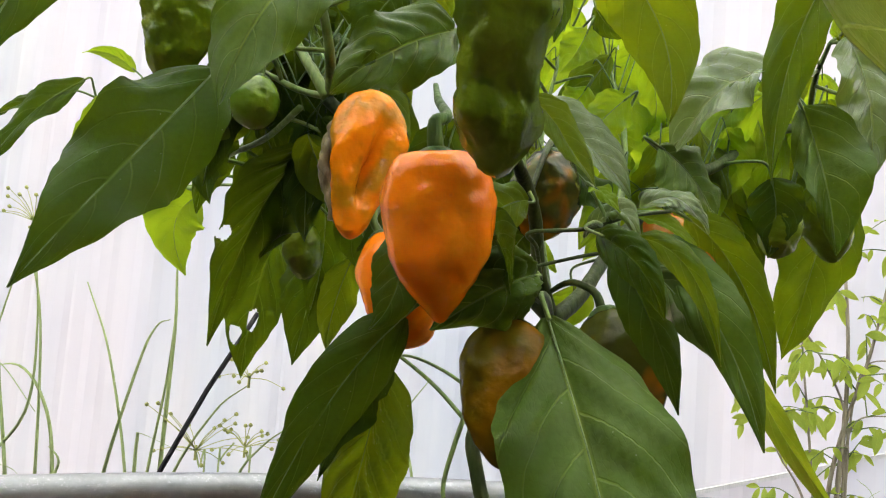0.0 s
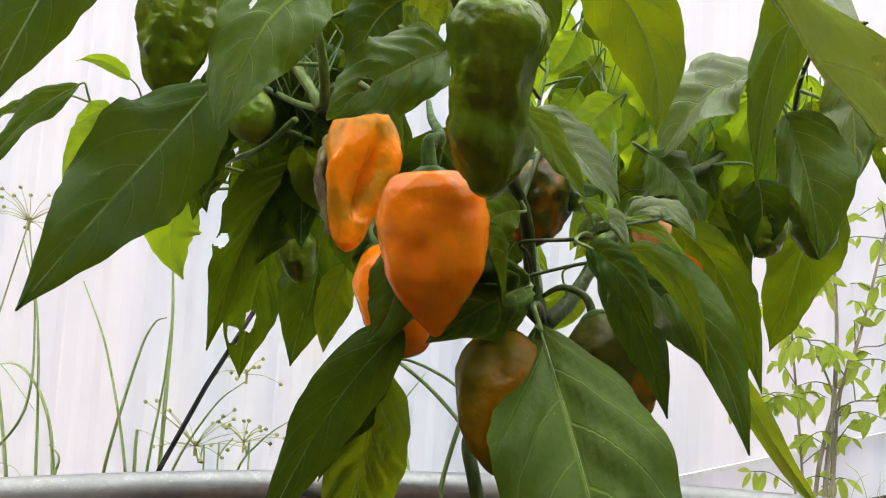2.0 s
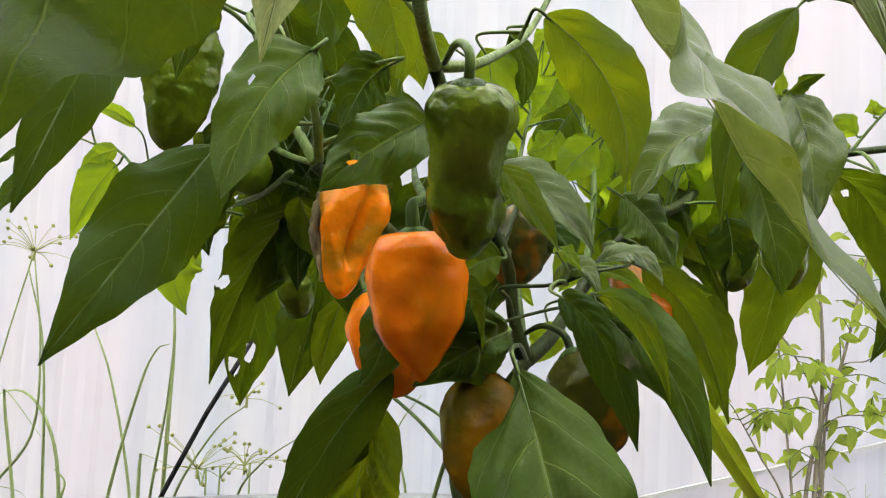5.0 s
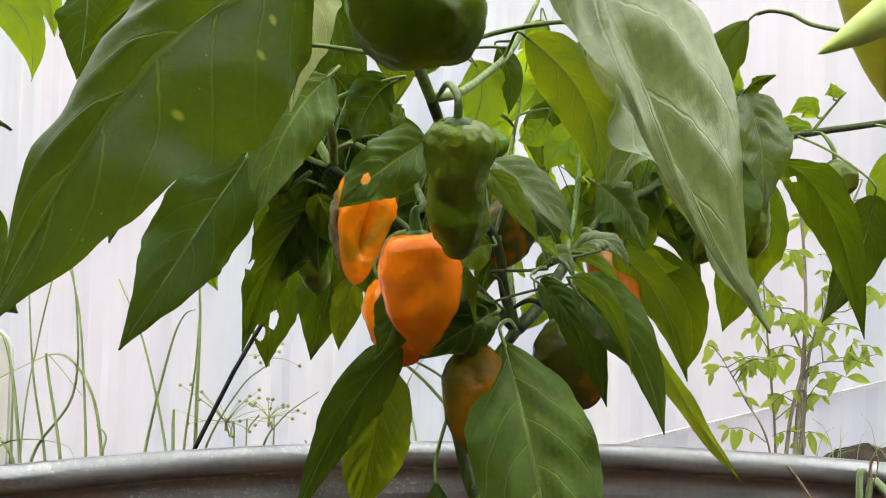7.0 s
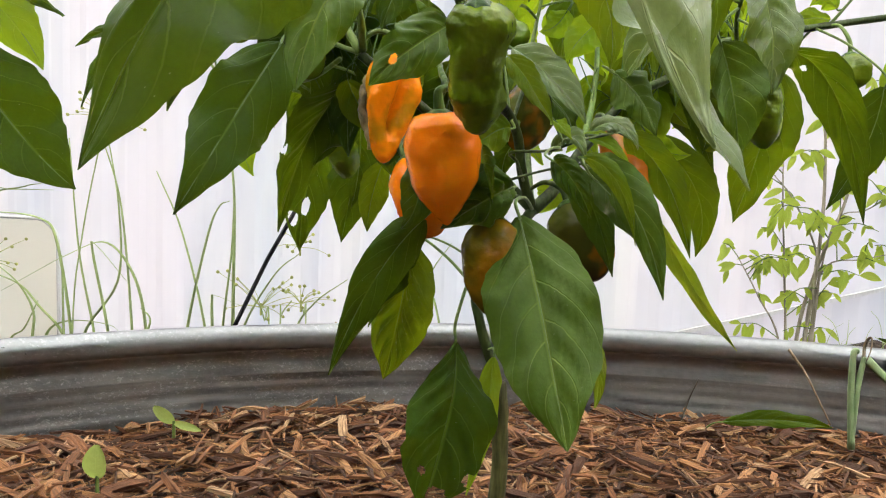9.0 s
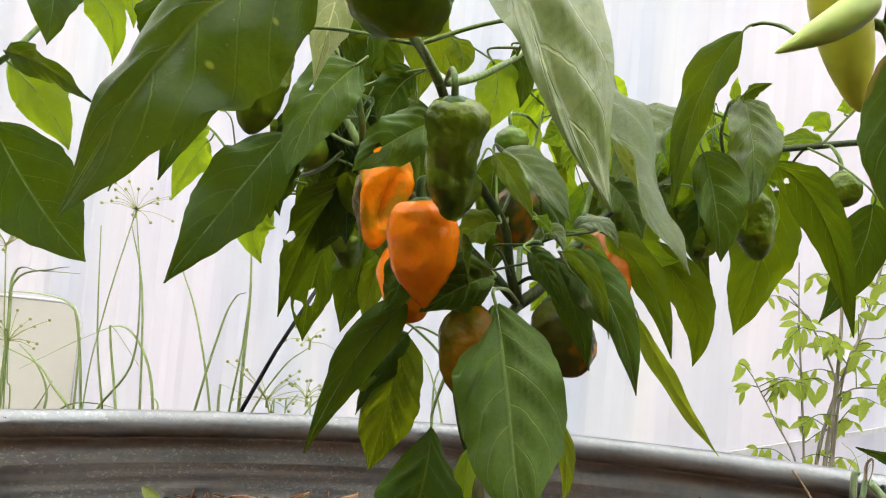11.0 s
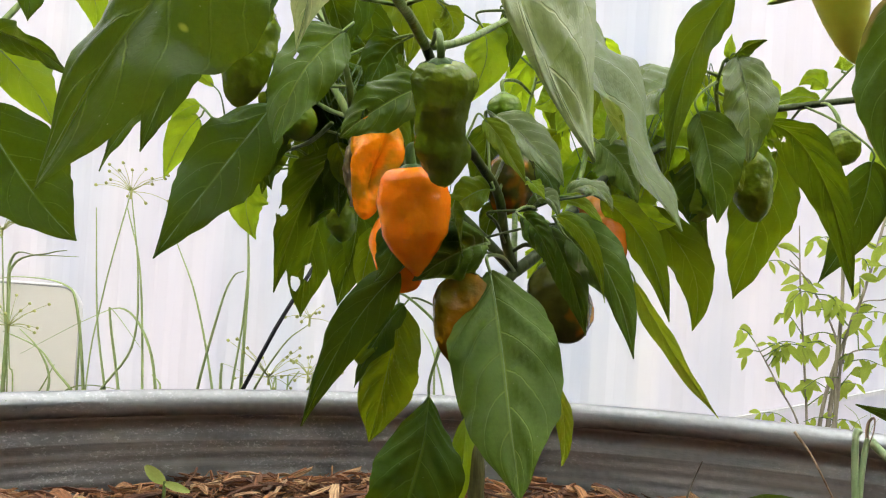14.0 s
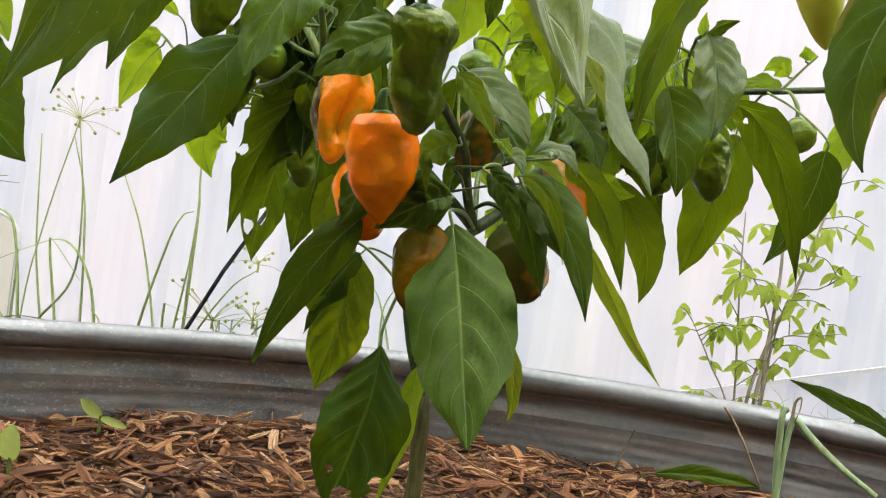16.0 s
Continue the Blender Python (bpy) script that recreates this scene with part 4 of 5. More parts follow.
leaf(plant, (0.005, 0.050, 0.671), (0.006, 0.020, 0.627), (-0.006, -0.000, 0.571), 0.0583, (0.36, -0.85, 0.38), 0.12, "m", 0.80, anchor=(0.011, 0.070, 0.710), neck=1.5, quilt=0.12, holes=((0.93, -0.35, 0.05, 0.45), (0.82, 0.45, 0.02, 0.12), (0.8, -0.95, 0.03, 0.2)), label="low hanging green leaf with a ragged end")
leaf(plant, (0.030, 0.075, 0.653), (0.027, 0.060, 0.608), (0.017, 0.050, 0.561), 0.0190, (-0.39, -0.87, 0.29), 0.20, "y", 1.00)
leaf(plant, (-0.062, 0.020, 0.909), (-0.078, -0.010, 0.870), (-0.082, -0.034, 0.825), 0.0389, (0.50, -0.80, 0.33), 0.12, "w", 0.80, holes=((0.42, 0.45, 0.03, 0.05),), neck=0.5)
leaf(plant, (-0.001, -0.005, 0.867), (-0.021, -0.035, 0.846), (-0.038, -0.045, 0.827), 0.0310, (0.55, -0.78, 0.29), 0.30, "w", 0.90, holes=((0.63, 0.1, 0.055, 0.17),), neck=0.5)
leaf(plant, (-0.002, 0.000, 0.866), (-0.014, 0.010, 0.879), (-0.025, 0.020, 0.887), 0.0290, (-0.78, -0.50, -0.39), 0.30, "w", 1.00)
leaf(plant, (-0.032, 0.060, 0.914), (-0.046, 0.060, 0.900), (-0.053, 0.050, 0.873), 0.0326, (0.26, -0.96, 0.11), 0.10, "m", 1.00)
leaf(plant, (-0.119, 0.045, 0.863), (-0.137, 0.000, 0.804), (-0.152, -0.040, 0.751), 0.0500, (0.45, -0.88, 0.00), 0.10, "m", 1.05, label="large dark green leaf with pale veins")
leaf(plant, (-0.015, -0.188, 0.894), (-0.064, -0.195, 0.856), (-0.105, -0.205, 0.778), 0.0565, (0.11, -0.99, 0.06), 0.14, "s", 0.82, anchor=(0.017, -0.170, 0.900), label="broad green leaf with small yellow spots", lop=-0.36)
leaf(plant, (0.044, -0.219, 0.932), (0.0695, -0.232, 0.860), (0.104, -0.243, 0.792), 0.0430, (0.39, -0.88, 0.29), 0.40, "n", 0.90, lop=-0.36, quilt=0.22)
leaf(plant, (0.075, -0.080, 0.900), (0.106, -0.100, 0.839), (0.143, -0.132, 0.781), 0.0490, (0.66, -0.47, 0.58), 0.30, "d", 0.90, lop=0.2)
leaf(plant, (-0.051, -0.060, 0.940), (-0.049, -0.075, 0.907), (-0.053, -0.082, 0.867), 0.0269, (0.13, -0.95, 0.28), 0.25, "p", 1.00, label="pale leaf showing its underside")
leaf(plant, (-0.096, -0.030, 0.921), (-0.103, -0.030, 0.900), (-0.108, -0.030, 0.876), 0.0198, (0.23, -0.97, -0.06), 0.10, "m", 1.00)
leaf(left_plant, (-0.355, 0.040, 0.857), (-0.325, 0.065, 0.798), (-0.287, 0.075, 0.758), 0.0736, (0.65, -0.74, 0.19), 0.10, "m", 1.00)
leaf(left_plant, (-0.364, 0.060, 0.910), (-0.325, 0.060, 0.877), (-0.302, 0.060, 0.843), 0.0380, (0.19, -0.97, 0.17), 0.10, "y", 1.00)
leaf(left_plant, (-0.357, 0.050, 0.916), (-0.310, 0.040, 0.901), (-0.266, 0.030, 0.875), 0.0255, (-0.38, -0.82, -0.43), 0.10, "m", 1.00)
leaf(left_plant, (-0.316, 0.040, 0.989), (-0.310, 0.035, 0.952), (-0.307, 0.030, 0.916), 0.0396, (0.49, -0.86, 0.17), 0.20, "m", 1.00)
leaf(left_plant, (-0.351, 0.120, 0.994), (-0.321, 0.120, 0.969), (-0.315, 0.120, 0.927), 0.0332, (0.09, -1.00, 0.05), 0.10, "y", 1.00)
leaf(left_plant, (-0.320, 0.120, 1.034), (-0.306, 0.120, 0.999), (-0.298, 0.120, 0.961), 0.0247, (0.31, -0.95, 0.10), 0.10, "y", 1.00)
leaf(plant, (-0.262, 0.100, 0.990), (-0.262, 0.100, 0.957), (-0.267, 0.100, 0.924), 0.0390, (0.26, -0.96, -0.02), 0.10, "m", 1.00)
leaf(plant, (-0.095, -0.050, 0.968), (-0.120, -0.070, 0.934), (-0.153, -0.080, 0.895), 0.0355, (0.67, -0.71, -0.24), 0.10, "m", 1.00)
leaf(plant, (-0.346, 0.300, 0.930), (-0.381, 0.280, 0.889), (-0.400, 0.260, 0.831), 0.0260, (-0.06, -1.00, 0.05), 0.10, "m", 1.00)
leaf(plant, (-0.383, 0.317, 0.924), (-0.418, 0.330, 0.917), (-0.455, 0.335, 0.901), 0.0180, (-0.14, -0.92, 0.37), 0.10, "m", 1.00)
leaf(plant, (-0.313, 0.300, 0.898), (-0.333, 0.300, 0.872), (-0.344, 0.290, 0.829), 0.0387, (0.36, -0.93, -0.03), 0.10, "y", 1.00)
leaf(plant, (-0.314, 0.300, 0.912), (-0.333, 0.300, 0.905), (-0.347, 0.300, 0.893), 0.0188, (0.12, -0.97, -0.21), 0.10, "y", 1.00)
leaf(plant, (-0.257, 0.220, 0.914), (-0.278, 0.220, 0.927), (-0.300, 0.220, 0.927), 0.0111, (0.02, -1.00, 0.05), 0.10, "y", 1.00)
leaf(plant, (-0.217, 0.260, 0.832), (-0.234, 0.260, 0.807), (-0.221, 0.260, 0.770), 0.0451, (0.26, -0.96, -0.02), 0.10, "y", 1.00)
leaf(plant, (-0.130, 0.200, 0.873), (-0.155, 0.210, 0.850), (-0.174, 0.220, 0.811), 0.0300, (0.10, -0.95, -0.20), 0.12, "m", 0.95)
leaf(plant, (-0.170, 0.200, 0.860), (-0.190, 0.210, 0.841), (-0.200, 0.220, 0.813), 0.0240, (0.10, -0.95, -0.20), 0.12, "m", 0.95)
leaf(plant, (-0.088, 0.120, 0.849), (-0.138, 0.170, 0.805), (-0.179, 0.212, 0.722), 0.0499, (0.28, -0.67, -0.69), 0.15, "m", 1.00, holes=((0.55, 0.8, 0.04, 0.2),))
leaf(plant, (-0.167, 0.320, 0.837), (-0.193, 0.340, 0.757), (-0.206, 0.360, 0.688), 0.0579, (0.12, -0.95, -0.29), 0.10, "m", 1.00, holes=((0.62, -0.1, 0.07, 0.22), (0.72, 0.55, 0.06, 0.3)), label="leaf with holes eaten in it")
leaf(plant, (-0.113, 0.260, 0.816), (-0.126, 0.270, 0.760), (-0.135, 0.270, 0.709), 0.0490, (0.11, -0.99, -0.11), 0.10, "m", 1.00)
leaf(plant, (-0.112, 0.220, 0.855), (-0.111, 0.240, 0.798), (-0.121, 0.250, 0.744), 0.0438, (0.45, -0.85, -0.26), 0.10, "m", 1.00)
leaf(plant, (-0.085, 0.220, 0.788), (-0.097, 0.230, 0.754), (-0.100, 0.230, 0.724), 0.0268, (0.07, -0.98, -0.17), 0.10, "g", 1.00)
leaf(plant, (0.086, 0.070, 0.794), (0.117, 0.050, 0.763), (0.137, 0.035, 0.707), 0.0275, (-0.34, -0.91, 0.23), 0.12, "w", 0.92, lop=-0.15)
leaf(plant, (0.083, 0.050, 0.795), (0.104, 0.035, 0.780), (0.117, 0.030, 0.741), 0.0125, (-0.32, -0.94, 0.12), 0.15, "g", 1.00)
leaf(plant, (0.063, 0.020, 0.792), (0.077, 0.000, 0.778), (0.087, -0.004, 0.758), 0.0167, (-0.40, -0.86, 0.31), 0.25, "m", 0.90, quilt=0.45, neck=0.5)
leaf(plant, (0.091, 0.060, 0.782), (0.109, 0.055, 0.763), (0.124, 0.050, 0.739), 0.0218, (-0.03, -0.98, 0.21), 0.20, "b", 1.00, label="damaged leaf with grey brown dead patches")
leaf(plant, (0.077, 0.080, 0.789), (0.094, 0.065, 0.757), (0.107, 0.060, 0.717), 0.0247, (-0.07, -0.97, 0.24), 0.10, "m", 1.00)
leaf(plant, (0.112, 0.090, 0.812), (0.144, 0.105, 0.783), (0.166, 0.113, 0.727), 0.0260, (-0.12, -0.93, -0.35), 0.10, "h", 0.95)
leaf(plant, (0.152, 0.260, 0.820), (0.206, 0.310, 0.769), (0.214, 0.342, 0.706), 0.0400, (0.00, -0.81, -0.59), 0.10, "h", 0.85)
leaf(plant, (0.139, 0.100, 0.755), (0.168, 0.110, 0.709), (0.204, 0.114, 0.661), 0.0134, (-0.31, -0.89, -0.35), 0.25, "u", 1.00, label="narrow yellowing leaf")
leaf(plant, (0.031, 0.050, 0.858), (0.048, 0.045, 0.838), (0.062, 0.040, 0.814), 0.0165, (0.10, -0.90, 0.30), 0.35, "g", 0.95)
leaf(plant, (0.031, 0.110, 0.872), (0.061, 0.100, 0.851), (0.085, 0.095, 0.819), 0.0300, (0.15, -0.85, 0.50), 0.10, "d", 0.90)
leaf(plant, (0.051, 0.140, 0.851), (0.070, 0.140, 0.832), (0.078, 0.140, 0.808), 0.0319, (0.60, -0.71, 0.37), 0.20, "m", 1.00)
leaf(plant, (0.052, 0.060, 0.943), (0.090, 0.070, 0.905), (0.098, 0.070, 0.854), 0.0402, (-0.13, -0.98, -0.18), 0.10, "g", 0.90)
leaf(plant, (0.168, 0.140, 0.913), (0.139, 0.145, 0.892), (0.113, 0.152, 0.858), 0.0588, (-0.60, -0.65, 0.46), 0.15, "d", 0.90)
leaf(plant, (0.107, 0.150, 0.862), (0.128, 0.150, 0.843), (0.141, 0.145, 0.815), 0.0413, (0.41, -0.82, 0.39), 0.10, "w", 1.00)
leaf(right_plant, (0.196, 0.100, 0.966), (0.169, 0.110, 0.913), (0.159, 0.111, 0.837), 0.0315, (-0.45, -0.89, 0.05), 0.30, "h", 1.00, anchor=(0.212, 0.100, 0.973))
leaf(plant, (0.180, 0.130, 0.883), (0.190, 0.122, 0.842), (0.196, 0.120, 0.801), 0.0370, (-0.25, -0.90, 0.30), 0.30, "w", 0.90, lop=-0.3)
leaf(plant, (0.186, 0.200, 0.857), (0.190, 0.200, 0.833), (0.186, 0.200, 0.806), 0.0337, (-0.29, -0.96, -0.00), 0.10, "m", 1.00)
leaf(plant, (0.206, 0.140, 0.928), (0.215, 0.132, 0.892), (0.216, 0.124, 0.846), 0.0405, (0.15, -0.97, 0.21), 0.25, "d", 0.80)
leaf(plant, (0.204, 0.140, 0.927), (0.213, 0.140, 0.935), (0.227, 0.140, 0.941), 0.0120, (0.32, -0.78, -0.54), 0.30, "m", 1.00)
leaf(plant, (0.202, 0.140, 0.926), (0.201, 0.140, 0.935), (0.202, 0.140, 0.945), 0.0079, (0.03, -1.00, -0.00), 0.30, "y", 1.00)
leaf(plant, (0.289, 0.360, 0.893), (0.278, 0.380, 0.819), (0.261, 0.400, 0.740), 0.0640, (-0.06, -0.97, -0.24), 0.10, "h", 0.85)
leaf(plant, (0.230, 0.140, 0.880), (0.278, 0.170, 0.846), (0.317, 0.203, 0.753), 0.0350, (-0.26, -0.78, -0.57), 0.10, "m", 0.90, holes=((0.18, 0.4, 0.03, 0.15),))
leaf(plant, (0.337, 0.240, 0.868), (0.331, 0.250, 0.818), (0.303, 0.250, 0.762), 0.0404, (-0.28, -0.96, -0.00), 0.10, "m", 1.00)
leaf(plant, (0.377, 0.280, 0.913), (0.364, 0.280, 0.876), (0.351, 0.280, 0.834), 0.0308, (-0.25, -0.96, 0.08), 0.10, "y", 1.00)
leaf(plant, (0.309, 0.300, 0.933), (0.289, 0.300, 0.935), (0.266, 0.300, 0.927), 0.0212, (-0.04, -0.94, 0.33), 0.10, "y", 1.00)
leaf(plant, (0.314, 0.300, 0.944), (0.303, 0.300, 0.953), (0.291, 0.300, 0.946), 0.0197, (-0.01, -1.00, -0.09), 0.10, "y", 1.00)
leaf(plant, (0.328, 0.300, 0.961), (0.328, 0.300, 0.966), (0.325, 0.300, 0.974), 0.0152, (-0.15, -0.99, -0.03), 0.10, "y", 1.00)
leaf(right_plant, (0.273, -0.060, 0.920), (0.241, -0.070, 0.862), (0.245, -0.080, 0.808), 0.0362, (-0.39, -0.89, 0.26), 0.10, "e", 1.00, label="ageing leaf with a brown edge")
leaf(plant, (-0.069, 0.100, 1.010), (-0.038, 0.100, 0.958), (-0.038, 0.100, 0.907), 0.0488, (-0.03, -1.00, -0.01), 0.10, "g", 1.00)
leaf(plant, (-0.096, 0.160, 1.041), (-0.099, 0.160, 0.990), (-0.106, 0.160, 0.935), 0.0497, (0.50, -0.87, -0.05), 0.10, "m", 1.00)
leaf(plant, (0.017, 0.100, 0.939), (0.022, 0.100, 0.909), (0.006, 0.100, 0.876), 0.0338, (0.02, -1.00, -0.00), 0.10, "y", 1.00)
leaf(plant, (-0.087, 0.200, 1.058), (-0.058, 0.200, 1.026), (-0.041, 0.200, 1.006), 0.0419, (-0.18, -0.97, -0.16), 0.10, "m", 1.00)
leaf(plant, (-0.032, 0.200, 0.985), (-0.023, 0.200, 0.969), (-0.029, 0.200, 0.954), 0.0217, (-0.00, -1.00, -0.00), 0.10, "g", 1.00)
leaf(plant, (0.033, 0.085, 0.814), (0.018, 0.080, 0.808), (0.002, 0.075, 0.793), 0.0270, (0.10, -0.90, 0.40), 0.12, "g", 0.90)
leaf(plant, (0.063, 0.060, 0.819), (0.068, 0.055, 0.814), (0.075, 0.050, 0.806), 0.0110, (0.25, -0.86, 0.45), 0.30, "y", 0.90)
leaf(plant, (0.089, 0.085, 0.814), (0.107, 0.080, 0.819), (0.120, 0.075, 0.802), 0.0170, (0.07, -0.75, 0.66), 0.25, "d", 0.90)
leaf(plant, (0.083, 0.080, 0.810), (0.100, 0.072, 0.805), (0.114, 0.065, 0.791), 0.0115, (-0.05, -0.75, 0.65), 0.20, "y", 1.00)
leaf(plant, (0.063, 0.070, 0.799), (0.076, 0.060, 0.808), (0.085, 0.055, 0.793), 0.0150, (-0.10, -0.80, 0.60), 0.30, "d", 1.00)
leaf(plant, (0.137, 0.200, 0.825), (0.156, 0.200, 0.807), (0.177, 0.200, 0.804), 0.0194, (-0.12, -0.97, -0.23), 0.10, "y", 1.00)
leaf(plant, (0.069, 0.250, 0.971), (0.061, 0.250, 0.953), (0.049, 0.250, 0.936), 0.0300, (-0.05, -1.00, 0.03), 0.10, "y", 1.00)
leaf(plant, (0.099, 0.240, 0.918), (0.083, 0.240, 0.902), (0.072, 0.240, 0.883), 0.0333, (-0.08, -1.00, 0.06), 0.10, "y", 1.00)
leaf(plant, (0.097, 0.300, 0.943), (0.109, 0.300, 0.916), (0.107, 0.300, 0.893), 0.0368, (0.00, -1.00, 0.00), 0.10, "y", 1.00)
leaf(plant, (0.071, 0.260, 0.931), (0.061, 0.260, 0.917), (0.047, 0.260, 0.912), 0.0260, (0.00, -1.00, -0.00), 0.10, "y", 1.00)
leaf(plant, (0.073, 0.260, 0.993), (0.084, 0.260, 0.978), (0.099, 0.260, 0.969), 0.0192, (-0.32, -0.88, -0.36), 0.10, "m", 1.00)
leaf(plant, (0.039, 0.180, 0.865), (0.043, 0.180, 0.853), (0.047, 0.180, 0.836), 0.0185, (-0.23, -0.97, -0.07), 0.10, "y", 1.00)
leaf(plant, (0.065, 0.300, 1.032), (0.059, 0.300, 1.018), (0.044, 0.300, 1.003), 0.0236, (0.02, -1.00, -0.02), 0.10, "y", 1.00)
leaf(plant, (0.174, 0.300, 0.869), (0.192, 0.300, 0.847), (0.221, 0.320, 0.792), 0.0442, (-0.14, -0.93, -0.33), 0.10, "m", 1.00)
leaf(plant, (0.169, 0.280, 0.900), (0.186, 0.280, 0.875), (0.199, 0.280, 0.845), 0.0387, (-0.26, -0.95, -0.15), 0.10, "y", 1.00)
leaf(plant, (-0.065, 0.220, 0.994), (-0.044, 0.220, 0.978), (-0.033, 0.220, 0.949), 0.0368, (-0.09, -0.99, -0.06), 0.10, "g", 1.00)
leaf(plant, (0.033, 0.100, 0.948), (0.042, 0.100, 0.926), (0.041, 0.100, 0.903), 0.0172, (-0.09, -1.00, -0.02), 0.10, "m", 1.00)
leaf(plant, (-0.107, 0.200, 0.993), (-0.095, 0.200, 0.952), (-0.114, 0.220, 0.916), 0.0357, (0.23, -0.94, -0.27), 0.10, "m", 1.00)
leaf(plant, (-0.130, 0.200, 0.886), (-0.120, 0.200, 0.858), (-0.131, 0.220, 0.821), 0.0351, (0.28, -0.92, -0.28), 0.10, "m", 1.00)
leaf(plant, (0.037, 0.140, 0.806), (0.028, 0.140, 0.796), (0.026, 0.140, 0.776), 0.0199, (0.03, -1.00, -0.01), 0.10, "m", 1.00)
leaf(plant, (0.066, 0.200, 0.780), (0.065, 0.200, 0.765), (0.056, 0.200, 0.750), 0.0260, (-0.06, -1.00, 0.02), 0.10, "y", 1.00)
leaf(plant, (0.013, 0.200, 0.884), (0.011, 0.210, 0.852), (0.007, 0.215, 0.811), 0.0330, (0.00, -0.97, -0.20), 0.12, "m", 0.95)
leaf(plant, (0.031, 0.220, 0.875), (0.029, 0.230, 0.844), (0.025, 0.235, 0.811), 0.0360, (0.20, -0.95, -0.20), 0.12, "g", 0.95)
leaf(right_plant, (0.338, 0.020, 0.665), (0.302, 0.040, 0.680), (0.272, 0.049, 0.689), 0.0117, (-0.18, -0.84, 0.51), 0.20, "m", 1.00)
leaf(plant, (-0.102, -0.090, 0.884), (-0.110, -0.105, 0.846), (-0.115, -0.120, 0.805), 0.0250, (0.60, -0.78, 0.10), 0.10, "m", 1.00)
leaf(plant, (0.090, 0.015, 0.691), (0.098, 0.012, 0.664), (0.097, 0.012, 0.641), 0.0105, (-0.33, -0.95, 0.01), 0.30, "u", 1.00, anchor=(0.070, 0.035, 0.697))

# the thick of the crown: leaves hung from the inner branches
frng = random.Random(77)
inner = [q for q in BRANCHES[plant.name] if q.z > 0.78 and q.y > 0.07 and -0.14 < q.x < 0.26]
inner_west = [q for q in inner if q.x < 0.02]
inner_back = [q for q in BRANCHES[plant.name] if q.y > 0.17 and 0.02 < q.x < 0.27 and q.z > 0.84]
for _ in range(230):
    west = frng.random() < 0.3
    q = frng.choice(inner_west if west else inner_back)
    out = Vector((frng.uniform(-0.7, 0.7), frng.uniform(0.25, 1.0), 0.0)).normalized()
    b = q + out * (frng.uniform(0.01, 0.06) if west else frng.uniform(0.006, 0.04)) + Vector((0, 0, frng.uniform(-0.02, 0.05)))
    size = frng.uniform(0.05, 0.10) if west else frng.uniform(0.045, 0.085)
    t = b + Vector((frng.uniform(-0.55, 0.55), frng.uniform(-0.1, 0.5), -frng.uniform(0.5, 1.1))).normalized() * size
    if frng.random() < (0.4 if west else 0.6 if q.x < 0.13 else 0.2):
        continue
    if t.z < (0.735 if abs(t.x + 0.02) < 0.06 and t.y > 0.12 else 0.775) or (t.x > 0.14 and t.z < 0.82) or (not west and b.y < 0.2):
        continue
    m = (b + t) / 2 + out * 0.012
    n = Vector((frng.uniform(-0.5, 0.5), -1, frng.uniform(-0.3, 0.8)))
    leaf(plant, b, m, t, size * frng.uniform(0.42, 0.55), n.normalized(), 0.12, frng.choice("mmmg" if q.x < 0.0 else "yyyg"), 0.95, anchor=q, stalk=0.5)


# ---- sedge, stake and shrub outside the tank ----
GRASS = stem_material("sedge_blade", rgb(0.22, 0.30, 0.10), rgb(0.34, 0.42, 0.18), 0.45)
SPIKE = stem_material("sedge_spike", rgb(0.26, 0.29, 0.08), rgb(0.40, 0.42, 0.14), 0.7)
SHRUB_LEAF = leaf_material("shrub_leaf", rgb(0.22, 0.30, 0.05), rgb(0.33, 0.40, 0.09), rgb(0.60, 0.72, 0.08), 0.5, 0.5, None, 0.4)
BARK = stem_material("shrub_bark", rgb(0.20, 0.18, 0.13), rgb(0.33, 0.30, 0.22), 0.8)


bud = bmesh.new()
bmesh.ops.create_icosphere(bud, subdivisions=1, radius=1.0)
BUD = [v.co * (1 + 0.35 * noise.noise(v.co * 3)) for v in bud.verts]
BUD_FACES = [tuple(v.index for v in f.verts) for f in bud.faces]
bud.free()


def sedge(at, stems, blades, umbels, label):
    """A tuft of sedge: upright stems, drooping blades, and umbels with thin rays."""
    ob = thing("sedge", at, label, "grass", "sedge tufts")
    rng = random.Random(int(at[0] * 1000))
    for pts in stems:
        foot = Vector((pts[0][0], pts[0][1], 0.0))
        tube_part("stem", [foot] + pts, 0.0014, 0.0010, GRASS, ob, sides=6)
    for pts in blades:
        p0 = Vector(pts[0])
        foot = [] if p0.z < 0.1 else [Vector((p0.x, p0.y, 0.0)), Vector((p0.x, p0.y, p0.z - 0.12))]
        tube_part("blade", foot + pts, 0.0034, 0.0008, GRASS, ob, sides=6, flat=0.25)
    for c, size, count in umbels:
        c = Vector(c)
        head = tube_part("umbel", [c - Vector((0, 0, 0.012)), c, c + Vector((0, 0, 0.006))], 0.0018, 0.0016, SPIKE, ob, sides=6)
        for k in range(count):
            a = 2 * math.pi * (k + rng.uniform(-0.3, 0.3)) / count
            up = rng.uniform(-0.3, 1.1)
            end = c + Vector((math.cos(a), math.sin(a) * 0.6, up)).normalized() * size * rng.uniform(0.5, 1.15)
            v, f = tube(spline([c, (c + end) / 2 + Vector((0, 0, 0.004)), end], 3), (0.0006, 0.0004), 5)
            sv, sf = [end + Vector(p) * 0.0028 for p in BUD], BUD_FACES
            base = len(v)
            part("ray", mesh("ray", shifted(v + sv, ob), f + [tuple(base + i for i in q) for q in sf]), SPIKE, head)
    return ob


